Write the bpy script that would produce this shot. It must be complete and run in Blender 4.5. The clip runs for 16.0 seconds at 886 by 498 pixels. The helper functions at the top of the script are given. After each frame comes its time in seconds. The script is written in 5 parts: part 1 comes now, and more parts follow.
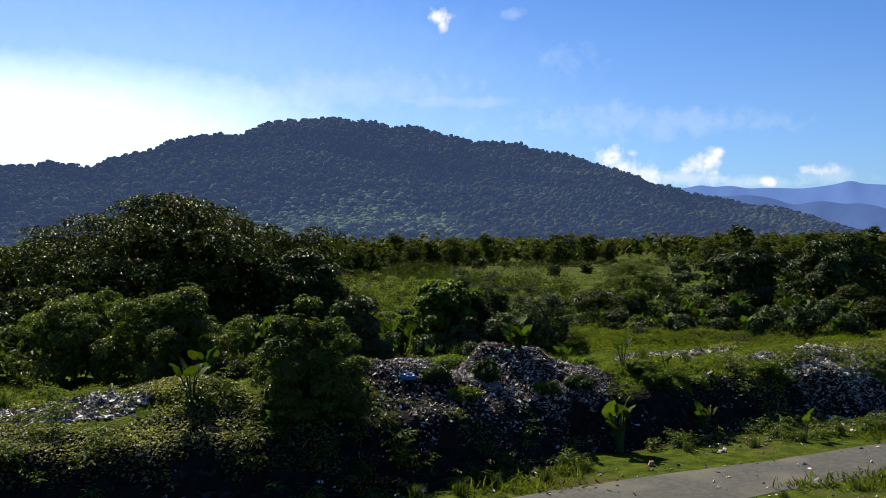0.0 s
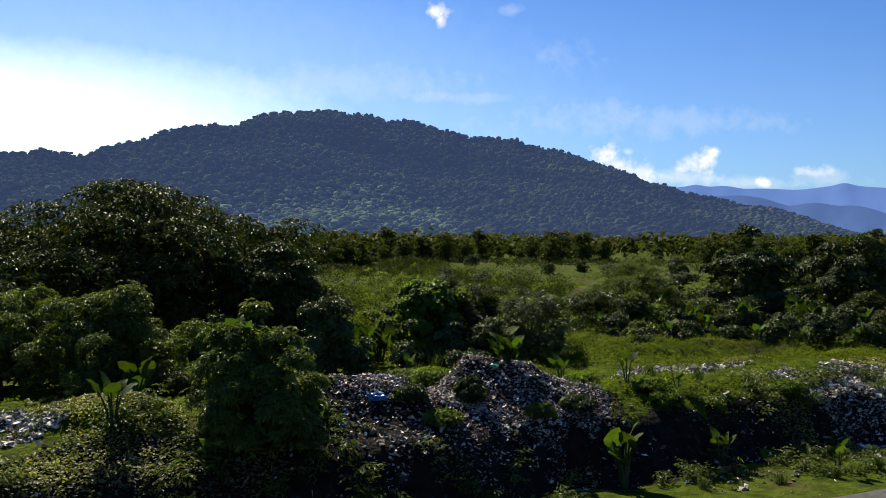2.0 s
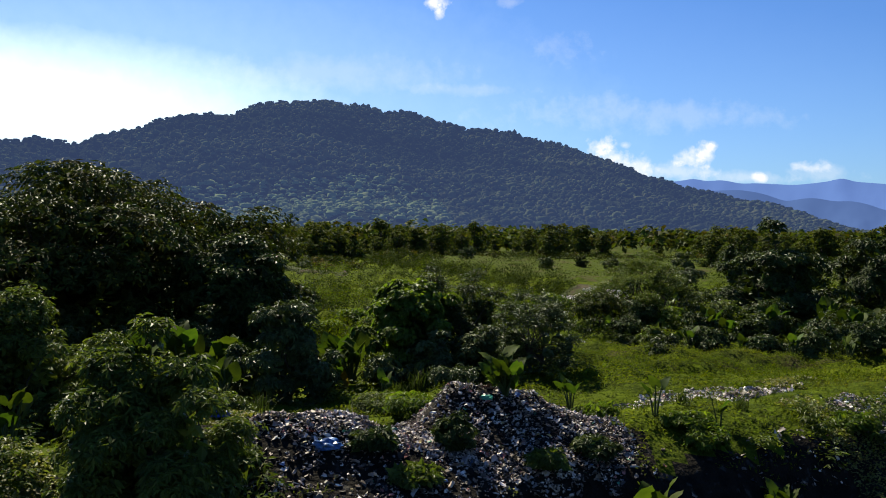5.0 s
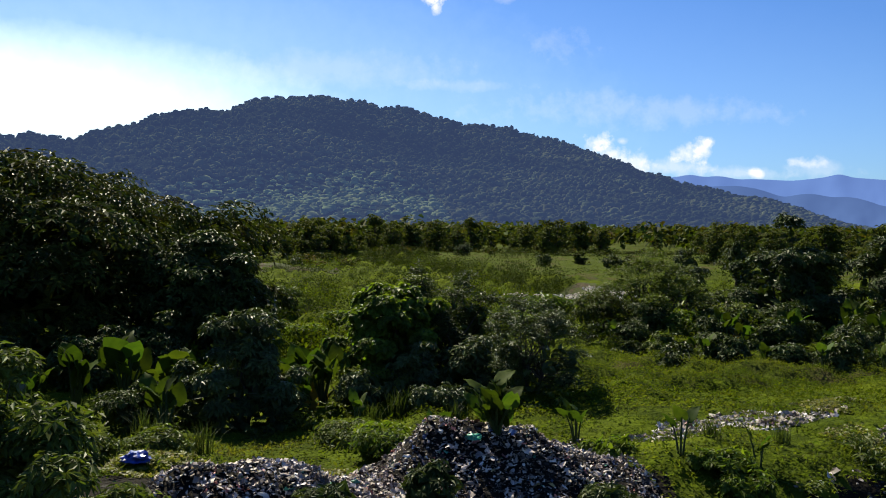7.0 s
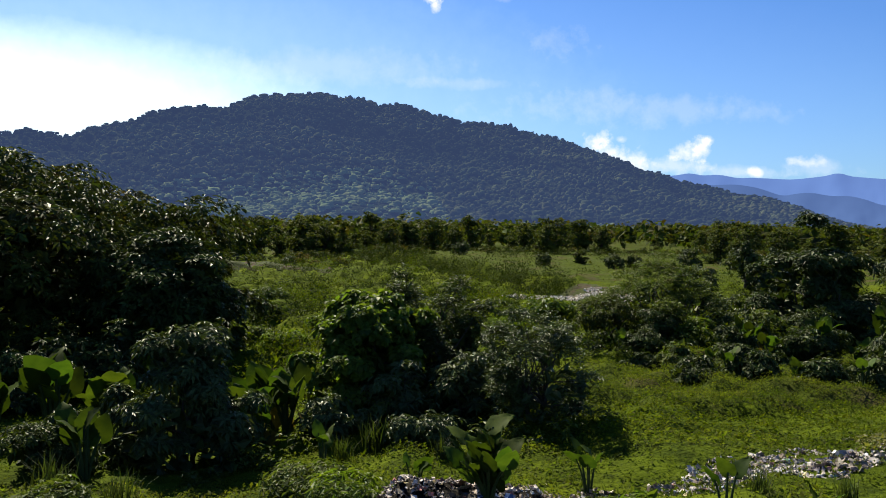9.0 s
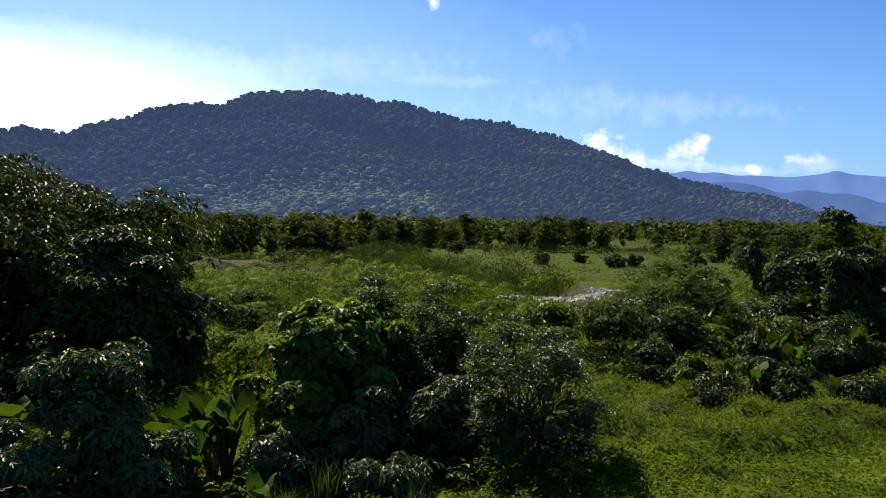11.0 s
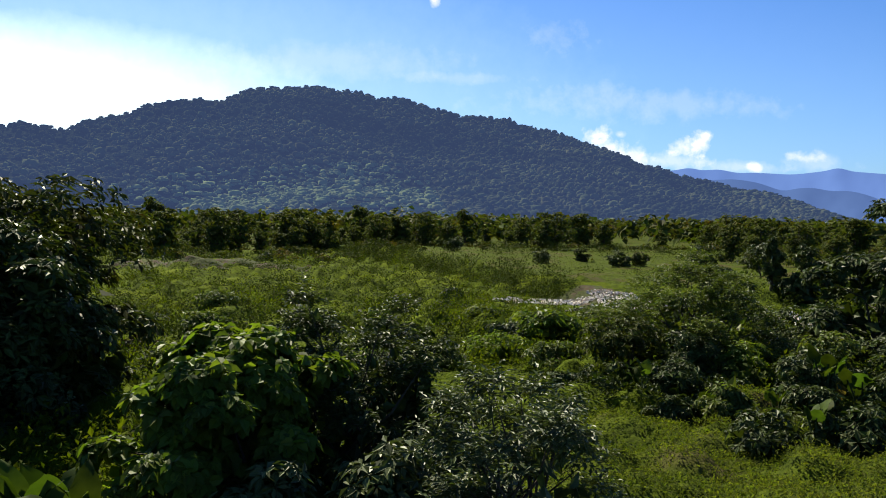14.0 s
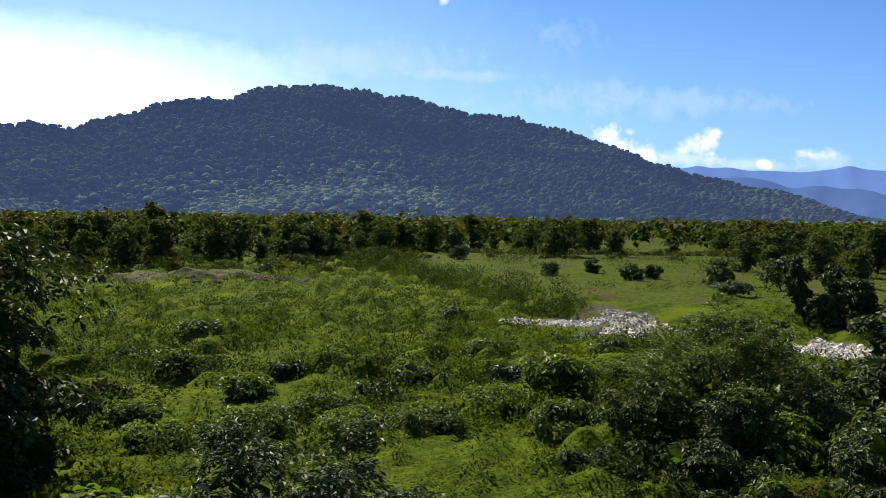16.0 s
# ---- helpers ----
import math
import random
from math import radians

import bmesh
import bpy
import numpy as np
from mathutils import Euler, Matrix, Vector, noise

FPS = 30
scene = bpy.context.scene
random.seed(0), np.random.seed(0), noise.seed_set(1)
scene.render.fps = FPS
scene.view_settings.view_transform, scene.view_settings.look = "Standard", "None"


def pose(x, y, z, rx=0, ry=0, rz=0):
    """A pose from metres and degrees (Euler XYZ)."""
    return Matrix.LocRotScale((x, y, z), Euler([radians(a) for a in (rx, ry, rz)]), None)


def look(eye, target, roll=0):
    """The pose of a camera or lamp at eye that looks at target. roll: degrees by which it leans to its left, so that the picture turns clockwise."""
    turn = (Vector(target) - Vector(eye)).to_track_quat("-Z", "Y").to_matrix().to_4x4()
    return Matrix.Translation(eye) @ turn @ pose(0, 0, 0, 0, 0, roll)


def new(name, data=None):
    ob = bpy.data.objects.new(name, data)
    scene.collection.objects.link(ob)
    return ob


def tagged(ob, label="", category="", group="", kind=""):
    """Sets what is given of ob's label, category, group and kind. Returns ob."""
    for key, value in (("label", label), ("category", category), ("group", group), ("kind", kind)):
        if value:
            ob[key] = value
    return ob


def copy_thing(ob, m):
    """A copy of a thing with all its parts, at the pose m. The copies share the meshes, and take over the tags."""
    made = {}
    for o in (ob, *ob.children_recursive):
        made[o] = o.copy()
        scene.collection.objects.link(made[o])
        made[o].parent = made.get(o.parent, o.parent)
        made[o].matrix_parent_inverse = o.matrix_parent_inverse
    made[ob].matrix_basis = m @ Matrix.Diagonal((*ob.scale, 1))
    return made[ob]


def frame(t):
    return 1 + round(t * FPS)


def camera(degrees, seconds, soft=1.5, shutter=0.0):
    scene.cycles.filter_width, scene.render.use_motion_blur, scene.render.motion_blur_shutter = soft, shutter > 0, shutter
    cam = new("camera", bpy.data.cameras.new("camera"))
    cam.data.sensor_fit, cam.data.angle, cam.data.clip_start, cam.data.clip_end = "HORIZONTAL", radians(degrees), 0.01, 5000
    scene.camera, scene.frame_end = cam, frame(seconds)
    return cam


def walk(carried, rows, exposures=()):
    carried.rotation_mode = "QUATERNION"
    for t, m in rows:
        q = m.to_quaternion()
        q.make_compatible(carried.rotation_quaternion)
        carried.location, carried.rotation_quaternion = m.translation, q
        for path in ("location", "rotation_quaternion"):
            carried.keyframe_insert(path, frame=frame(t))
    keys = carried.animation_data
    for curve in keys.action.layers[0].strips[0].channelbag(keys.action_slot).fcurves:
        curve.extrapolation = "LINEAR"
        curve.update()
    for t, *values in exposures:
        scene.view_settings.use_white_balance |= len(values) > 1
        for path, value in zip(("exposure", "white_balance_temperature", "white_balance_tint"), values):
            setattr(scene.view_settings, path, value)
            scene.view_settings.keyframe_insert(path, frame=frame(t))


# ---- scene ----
cam = camera(53.7, 16.0, soft=1.0)
METRES, EYE, TILT, LEAN, TURN = 56.0, 8.7, -0.25, 0.8, 0.0
ROWS = [
    (0.0, 0.0, 0.0, 0.0, 0.0, 0.0, -0.0),
    (0.5, 0.0036, 0.031, 0.0006, -0.23, -0.01, -0.22),
    (1.0, 0.0059, 0.0592, 0.0012, -0.21, -0.2, -0.39),
    (1.5, 0.0103, 0.0889, 0.0018, -0.26, -0.16, -0.65),
    (2.0, 0.0131, 0.123, 0.0022, -0.38, -0.31, -0.97),
    (2.5, 0.0154, 0.1528, 0.0025, -0.38, -0.38, -1.12),
    (3.0, 0.0181, 0.18, 0.0031, -0.4, -0.51, -1.22),
    (3.5, 0.0209, 0.2097, 0.0034, -0.78, -0.55, -1.25),
    (4.0, 0.0223, 0.2421, 0.0036, -0.59, -0.66, -1.46),
    (6.5, 0.0351, 0.3879, 0.0058, -0.68, -1.02, -1.55),
    (7.0, 0.0388, 0.4209, 0.0063, -0.81, -1.09, -1.47),
    (7.5, 0.0428, 0.4517, 0.0069, -1.19, -1.09, -1.5),
    (8.0, 0.0448, 0.4807, 0.007, -1.13, -1.12, -1.56),
    (8.5, 0.0474, 0.5116, 0.0075, -0.89, -1.25, -1.66),
    (9.0, 0.0504, 0.5399, 0.0078, -0.89, -1.22, -1.62),
    (11.5, 0.0716, 0.6956, 0.0083, -1.09, -1.47, -1.62),
    (12.0, 0.0761, 0.728, 0.0087, -1.25, -1.57, -1.66),
    (12.5, 0.0818, 0.7616, 0.0082, -1.2, -1.59, -1.69),
    (13.0, 0.0868, 0.7904, 0.0079, -1.12, -1.59, -1.69),
    (13.5, 0.0916, 0.822, 0.0078, -1.05, -1.61, -1.67),
    (14.0, 0.0955, 0.8519, 0.0079, -0.95, -1.56, -1.68),
    (14.5, 0.0993, 0.8831, 0.0103, -0.97, -1.68, -1.64),
    (15.0, 0.1039, 0.919, 0.0232, -0.82, -1.73, -1.69),
    (15.5, 0.1083, 0.9513, 0.0388, -0.52, -1.68, -1.64),
    (16.0, 0.1116, 0.9834, 0.0551, -0.37, -1.72, -1.64),
]
walk(cam, [(t, pose(0, 0, EYE, TILT, LEAN, TURN) @ pose(METRES * x, METRES * y, METRES * z, 90 + pitch, roll, yaw)) for t, x, y, z, yaw, pitch, roll in ROWS],
     exposures=((0.0, 0.98), (8.0, 1.07), (16.0, 1.16)))

# ---- world, sun ----
SUN_AZ, SUN_EL = -25.0, 42.0          # degrees: azimuth from +Y towards +X, height over the horizon
SUN_DIR = Vector((math.sin(radians(SUN_AZ)) * math.cos(radians(SUN_EL)), math.cos(radians(SUN_AZ)) * math.cos(radians(SUN_EL)), math.sin(radians(SUN_EL))))


def make_world():
    world = bpy.data.worlds.new("sky")
    scene.world = world
    world.use_nodes = True
    nt = world.node_tree
    N, L = nt.nodes, nt.links
    N.clear()

    def math_node(op, a, b=None, clamp=False):
        n = N.new("ShaderNodeMath")
        n.operation, n.use_clamp = op, clamp
        for i, v in enumerate((a, b)):
            if v is None:
                continue
            if isinstance(v, (int, float)):
                n.inputs[i].default_value = v
            else:
                L.new(v, n.inputs[i])
        return n.outputs[0]

    sky = N.new("ShaderNodeTexSky")
    sky.sky_type = "NISHITA"
    sky.sun_disc = False
    sky.sun_elevation, sky.sun_rotation = radians(SUN_EL), radians(SUN_AZ)
    sky.air_density, sky.dust_density, sky.ozone_density = 1.0, 0.4, 2.5
    geo = N.new("ShaderNodeTexCoord")
    sep = N.new("ShaderNodeSeparateXYZ")
    L.new(geo.outputs["Generated"], sep.inputs[0])
    ahead = math_node("MAXIMUM", sep.outputs[1], 0.05)
    u, v = math_node("DIVIDE", sep.outputs[0], ahead), math_node("DIVIDE", sep.outputs[2], ahead)
    nz = N.new("ShaderNodeTexNoise")
    nz.inputs["Scale"].default_value, nz.inputs["Detail"].default_value, nz.inputs["Roughness"].default_value = 48.0, 7.0, 0.62
    L.new(geo.outputs["Generated"], nz.inputs["Vector"])
    warp = math_node("MULTIPLY", math_node("SUBTRACT", nz.outputs["Fac"], 0.5), 2.6)
    total = veil = None
    # (u, v, half width, half height, strength, raggedness): small cumulus, then thin streaks, then the bright veil
    for cu, cv, su, sv, k, rag in (
            (-0.004, 0.262, 0.013, 0.010, 1.0, 1.3), (0.003, 0.25, 0.006, 0.008, 0.9, 1.2), (0.188, 0.100, 0.012, 0.010, 0.85, 1.4), (0.205, 0.088, 0.018, 0.012, 0.8, 1.4),
            (0.225, 0.076, 0.026, 0.012, 0.55, 1.4), (0.291, 0.090, 0.014, 0.009, 0.85, 1.3), (0.310, 0.094, 0.010, 0.011, 0.9, 1.3), (0.315, 0.102, 0.007, 0.006, 0.8, 1.0),
            (0.27, 0.072, 0.045, 0.009, 0.45, 1.2), (0.372, 0.067, 0.010, 0.005, 0.8, 1.0), (0.36, 0.067, 0.05, 0.007, 0.35, 1.0), (0.425, 0.080, 0.018, 0.006, 0.55, 1.2),
            (0.44, 0.074, 0.04, 0.009, 0.25, 1.2), (0.218, 0.102, 0.006, 0.004, 0.5, 1.0), (0.03, 0.163, 0.06, 0.006, 0.14, 1.0), (0.24, 0.138, 0.14, 0.016, 0.16, 1.2),
            (0.14, 0.210, 0.03, 0.016, 0.10, 1.6), (0.085, 0.262, 0.012, 0.006, 0.2, 1.2), (-0.12, 0.178, 0.14, 0.02, 0.15, 0.8),
            (-0.62, 0.09, 0.46, 0.120, 1.7, 0.05), (-0.75, 0.12, 0.8, 0.2, 0.35, 0.08), (0.0, 0.03, 0.9, 0.2, 0.10, 0.05)):
        hazy = su > 0.3
        du = math_node("DIVIDE", math_node("SUBTRACT", u, cu), su)
        dv = math_node("DIVIDE", math_node("SUBTRACT", v, cv), sv)
        r = math_node("SQRT", math_node("ADD", math_node("MULTIPLY", du, du), math_node("MULTIPLY", dv, dv)))
        r = math_node("ADD", r, math_node("MULTIPLY", warp, rag))
        m = math_node("MULTIPLY", math_node("SUBTRACT", 1.25, r, clamp=True), k)
        if hazy:
            veil = m if veil is None else math_node("ADD", veil, m)
        else:
            total = m if total is None else math_node("ADD", total, m)
    ahead_only = math_node("GREATER_THAN", sep.outputs[1], 0.06)
    total = math_node("MULTIPLY", math_node("MINIMUM", total, 1.0), ahead_only)
    veil = math_node("MULTIPLY", math_node("MINIMUM", veil, 1.0), ahead_only)
    tint = N.new("ShaderNodeMix")
    tint.data_type, tint.blend_type = "RGBA", "MULTIPLY"
    tint.inputs["Factor"].default_value = 1.0
    L.new(sky.outputs[0], tint.inputs["A"])
    tint.inputs["B"].default_value = SKY_TINT
    haze = N.new("ShaderNodeMix")
    haze.data_type = "RGBA"
    L.new(veil, haze.inputs["Factor"])
    L.new(tint.outputs["Result"], haze.inputs["A"])
    haze.inputs["B"].default_value = (CLOUD * 0.98, CLOUD * 1.2, CLOUD * 1.35, 1)
    mix = N.new("ShaderNodeMix")
    mix.data_type = "RGBA"
    L.new(total, mix.inputs["Factor"])
    L.new(haze.outputs["Result"], mix.inputs["A"])
    mix.inputs["B"].default_value = (CLOUD, CLOUD * 1.02, CLOUD * 1.04, 1)
    bg = N.new("ShaderNodeBackground")
    bg.inputs["Strength"].default_value = SKY
    L.new(mix.outputs["Result"], bg.inputs["Color"])
    out = N.new("ShaderNodeOutputWorld")
    L.new(bg.outputs[0], out.inputs[0])


SKY, CLOUD, SKY_TINT = 0.050, 10.3, (0.47, 0.75, 1.19, 1)
HAZE_GLOW = 0.066                           # strength of the blue haze emission on the distant hill backdrop
make_world()
sun = new("sun", bpy.data.lights.new("sun", "SUN"))
sun.data.energy, sun.data.angle, sun.data.color = 5.0, radians(0.6), (0.96, 0.90, 0.66)
sun.matrix_world = look(SUN_DIR * 100, (0, 0, 0))

# ---- materials ----


def material(name, base, second, scale=1.0, rough=0.8, spec=0.3, translucent=0.0, island=0.0, obj_random=0.0, bump=0.0, bump_scale=20.0,
             third=None, third_scale=0.1, third_at=(0.5, 0.65), hue=0.0, detail=5.0):
    """Two-scale procedural surface: base and second mixed by fine noise, third in larger patches, with variation from piece to piece."""
    base, second, third = (c and tuple(v * 0.60 for v in c) for c in (base, second, third))
    mat = bpy.data.materials.new(name)
    mat.use_nodes = True
    N, L = mat.node_tree.nodes, mat.node_tree.links
    bsdf = N["Principled BSDF"]
    co = N.new("ShaderNodeTexCoord").outputs["Object"]

    def noise_fac(sc, detail=5.0, lo=0.35, hi=0.65):
        n = N.new("ShaderNodeTexNoise")
        n.inputs["Scale"].default_value, n.inputs["Detail"].default_value = sc, detail
        L.new(co, n.inputs["Vector"])
        mr = N.new("ShaderNodeMapRange")
        mr.inputs["From Min"].default_value, mr.inputs["From Max"].default_value = lo, hi
        L.new(n.outputs["Fac"], mr.inputs["Value"])
        return mr.outputs["Result"], n.outputs["Fac"]

    def mix(fac, a, b, blend="MIX"):
        m = N.new("ShaderNodeMix")
        m.data_type, m.blend_type = "RGBA", blend
        for slot, v in (("Factor", fac), ("A", a), ("B", b)):
            if isinstance(v, (int, float)):
                m.inputs[slot].default_value = v
            elif isinstance(v, tuple):
                m.inputs[slot].default_value = (*v, 1)[:4]
            else:
                L.new(v, m.inputs[slot])
        return m.outputs["Result"]

    col = mix(noise_fac(scale, detail, 0.38, 0.62)[0], base, second)
    if third:
        col = mix(noise_fac(third_scale, 4.0, *third_at)[0], col, third)
    if island or obj_random:
        rnd = N.new("ShaderNodeNewGeometry").outputs["Random Per Island"] if island else N.new("ShaderNodeObjectInfo").outputs["Random"]
        mr = N.new("ShaderNodeMapRange")
        amount = island or obj_random
        mr.inputs["To Min"].default_value, mr.inputs["To Max"].default_value = 1 - amount, 1 + amount
        L.new(rnd, mr.inputs["Value"])
        hsv = N.new("ShaderNodeHueSaturation")
        L.new(mr.outputs["Result"], hsv.inputs["Value"])
        if hue:
            mh = N.new("ShaderNodeMapRange")
            mh.inputs["To Min"].default_value, mh.inputs["To Max"].default_value = 0.5 - hue, 0.5 + hue
            sub = N.new("ShaderNodeMath")
            sub.operation = "FRACT"
            mul = N.new("ShaderNodeMath")
            mul.operation = "MULTIPLY"
            mul.inputs[1].default_value = 7.31
            L.new(rnd, mul.inputs[0])
            L.new(mul.outputs[0], sub.inputs[0])
            L.new(sub.outputs[0], mh.inputs["Value"])
            L.new(mh.outputs["Result"], hsv.inputs["Hue"])
        L.new(col, hsv.inputs["Color"])
        col = hsv.outputs["Color"]
    L.new(col, bsdf.inputs["Base Color"])
    bsdf.inputs["Roughness"].default_value = rough
    bsdf.inputs["Specular IOR Level"].default_value = spec
    if bump:
        b = N.new("ShaderNodeBump")
        b.inputs["Strength"].default_value, b.inputs["Distance"].default_value = bump, 1.0 / bump_scale
        L.new(noise_fac(bump_scale, max(6.0, detail))[1], b.inputs["Height"])
        L.new(b.outputs["Normal"], bsdf.inputs["Normal"])
    if translucent:
        tr = N.new("ShaderNodeBsdfTranslucent")
        warm = mix(1.0, col, (1.25, 1.35, 0.45), "MULTIPLY")
        L.new(warm, tr.inputs["Color"])
        sh = N.new("ShaderNodeMixShader")
        sh.inputs[0].default_value = translucent
        L.new(bsdf.outputs[0], sh.inputs[1])
        L.new(tr.outputs[0], sh.inputs[2])
        L.new(sh.outputs[0], N["Material Output"].inputs["Surface"])
    return mat


def litter_material(name, per_object, pale=0.0):
    """Crumpled plastic, paper and rags: many colours, mostly dirty white and grey."""
    mat = bpy.data.materials.new(name)
    mat.use_nodes = True
    N, L = mat.node_tree.nodes, mat.node_tree.links
    bsdf = N["Principled BSDF"]
    rnd = N.new("ShaderNodeObjectInfo").outputs["Random"] if per_object else N.new("ShaderNodeNewGeometry").outputs["Random Per Island"]
    ramp = N.new("ShaderNodeValToRGB")
    cr = ramp.color_ramp
    cr.interpolation = "CONSTANT"
    stops = [(0.0, (0.60, 0.58, 0.60)), (0.12, (0.25, 0.23, 0.23)), (0.26, (0.12, 0.11, 0.11)), (0.42, (0.42, 0.40, 0.41)), (0.56, (0.18, 0.15, 0.13)),
             (0.68, (0.80, 0.78, 0.80)), (0.79, (0.06, 0.055, 0.06)), (0.89, (0.34, 0.33, 0.36)), (0.925, (0.40, 0.18, 0.18)), (0.95, (0.10, 0.18, 0.42)),
             (0.97, (0.42, 0.36, 0.18)), (0.985, (0.08, 0.30, 0.22))]
    if pale:
        stops = [(p, c if sum(c) > 1 else tuple(pale + (1 - pale) * v for v in c)) for p, c in stops]
    stops = [(p, (c[0] * 1.0, c[1] * 0.93, c[2] * 0.86) if pale else (c[0] * 0.98, c[1] * 0.88, c[2] * 0.80)) for p, c in stops]
    cr.elements[0].color = (*stops[0][1], 1)
    cr.elements[1].position, cr.elements[1].color = stops[1][0], (*stops[1][1], 1)
    for p, c in stops[2:]:
        cr.elements.new(p).color = (*c, 1)
    L.new(rnd, ramp.inputs[0])
    n = N.new("ShaderNodeTexNoise")
    n.inputs["Scale"].default_value, n.inputs["Detail"].default_value = 1.5, 7.0
    L.new(N.new("ShaderNodeTexCoord").outputs["Object"], n.inputs["Vector"])
    m = N.new("ShaderNodeMix")
    m.data_type, m.blend_type = "RGBA", "MULTIPLY"
    mr = N.new("ShaderNodeMapRange")
    mr.inputs["From Min"].default_value, mr.inputs["From Max"].default_value = 0.42, 0.62
    mr.inputs["To Max"].default_value = 0.9
    L.new(n.outputs["Fac"], mr.inputs["Value"])
    L.new(mr.outputs["Result"], m.inputs["Factor"])
    L.new(ramp.outputs["Color"], m.inputs["A"])
    m.inputs["B"].default_value = (0.90, 0.84, 0.76, 1) if pale > 0.3 else (0.46, 0.38, 0.33, 1)
    L.new(m.outputs["Result"], bsdf.inputs["Base Color"])
    bsdf.inputs["Roughness"].default_value = 0.6
    bsdf.inputs["Specular IOR Level"].default_value = 0.2
    return mat


M_GROUND = material("turf", (0.096, 0.126, 0.012), (0.046, 0.064, 0.008), 1.3, 0.95, 0.02, third=(0.100, 0.085, 0.035), third_scale=0.14,
                    third_at=(0.54, 0.66), bump=0.6, bump_scale=5.0, detail=9.0)
M_BANK = material("rubbish_soil", (0.026, 0.021, 0.017), (0.012, 0.010, 0.009), 1.7, 0.95, 0.05, bump=1.0, bump_scale=5.0, third=(0.06, 0.055, 0.052),
                  third_scale=2.6, third_at=(0.60, 0.68))
M_FLOOR = material("rank_field_floor", (0.100, 0.136, 0.008), (0.046, 0.066, 0.006), 0.9, 0.95, 0.02, third=(0.140, 0.176, 0.010), third_scale=0.10,
                   third_at=(0.52, 0.66), bump=0.8, bump_scale=4.0, detail=9.0)
M_SOIL = material("bare_soil", (0.13, 0.085, 0.055), (0.07, 0.05, 0.033), 1.2, 0.95, 0.1, bump=0.5, bump_scale=3.0, third=(0.07, 0.085, 0.020), third_scale=0.5, third_at=(0.40, 0.5))
M_ROAD = material("gravelled_asphalt", (0.105, 0.10, 0.098), (0.07, 0.067, 0.065), 3.0, 0.9, 0.25, bump=0.5, bump_scale=30.0, third=(0.14, 0.125, 0.11),
                  third_scale=0.35, third_at=(0.5, 0.62))
M_GRASS = material("grass", (0.160, 0.186, 0.026), (0.092, 0.122, 0.020), 0.25, 0.7, 0.05, translucent=0.5, island=0.34, hue=0.02,
                   third=(0.180, 0.160, 0.036), third_scale=0.12, third_at=(0.58, 0.74))
M_HERB = material("herbs", (0.150, 0.186, 0.010), (0.074, 0.100, 0.007), 0.16, 0.8, 0.03, translucent=0.34, island=0.26, hue=0.02,
                  third=(0.085, 0.085, 0.022), third_scale=0.07, third_at=(0.58, 0.70))
M_CREEPER = material("creeper", (0.330, 0.310, 0.095), (0.170, 0.180, 0.050), 0.5, 0.55, 0.2, translucent=0.35, island=0.35, hue=0.03)
M_BUSH = material("bush_leaves", (0.074, 0.098, 0.013), (0.040, 0.058, 0.009), 0.3, 0.75, 0.05, translucent=0.16, island=0.4, hue=0.02)
M_BARK = material("bark", (0.11, 0.09, 0.07), (0.06, 0.05, 0.04), 2.5, 0.9, 0.2, bump=0.6, bump_scale=12.0)
LEAF = {
    "broad": material("broad_leaves", (0.072, 0.100, 0.022), (0.046, 0.066, 0.017), 0.4, 0.5, 0.11, translucent=0.18, island=0.45, hue=0.02),
    "olive": material("olive_leaves", (0.082, 0.098, 0.018), (0.046, 0.060, 0.014), 0.25, 0.52, 0.06, translucent=0.22, island=0.45, hue=0.03,
                      third=(0.088, 0.060, 0.018), third_scale=0.2, third_at=(0.54, 0.7)),
    "grey": material("greyish_leaves", (0.105, 0.134, 0.042), (0.064, 0.090, 0.030), 0.5, 0.48, 0.15, translucent=0.16, island=0.45, hue=0.015),
    "bright": material("fresh_leaves", (0.145, 0.180, 0.034), (0.086, 0.120, 0.025), 0.5, 0.5, 0.12, translucent=0.36, island=0.4, hue=0.02),
    "lush": material("lush_leaves", (0.160, 0.220, 0.028), (0.100, 0.150, 0.020), 0.4, 0.5, 0.12, translucent=0.48, island=0.4, hue=0.02),
    "brown": material("brownish_leaves", (0.076, 0.062, 0.029), (0.047, 0.046, 0.020), 0.5, 0.55, 0.12, translucent=0.18, island=0.45, hue=0.02),
    "far": material("woodland_leaves", (0.108, 0.128, 0.022), (0.052, 0.070, 0.016), 0.12, 0.7, 0.05, translucent=0.26, island=0.4, hue=0.03,
                    third=(0.129, 0.100, 0.020), third_scale=0.05, third_at=(0.5, 0.65)),
}
M_TARO = material("taro_blade", (0.076, 0.116, 0.016), (0.040, 0.072, 0.012), 1.5, 0.65, 0.06, translucent=0.34, obj_random=0.45, hue=0.02)
M_TARO_DRY = material("withered_blade", (0.22, 0.16, 0.05), (0.30, 0.22, 0.07), 3.0, 0.7, 0.1, translucent=0.3)
M_STALK = material("stalk", (0.06, 0.09, 0.03), (0.04, 0.07, 0.02), 2.0, 0.6, 0.15)
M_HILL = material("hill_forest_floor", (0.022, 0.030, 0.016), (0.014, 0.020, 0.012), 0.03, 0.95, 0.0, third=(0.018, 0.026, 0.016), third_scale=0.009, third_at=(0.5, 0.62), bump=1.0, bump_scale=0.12)
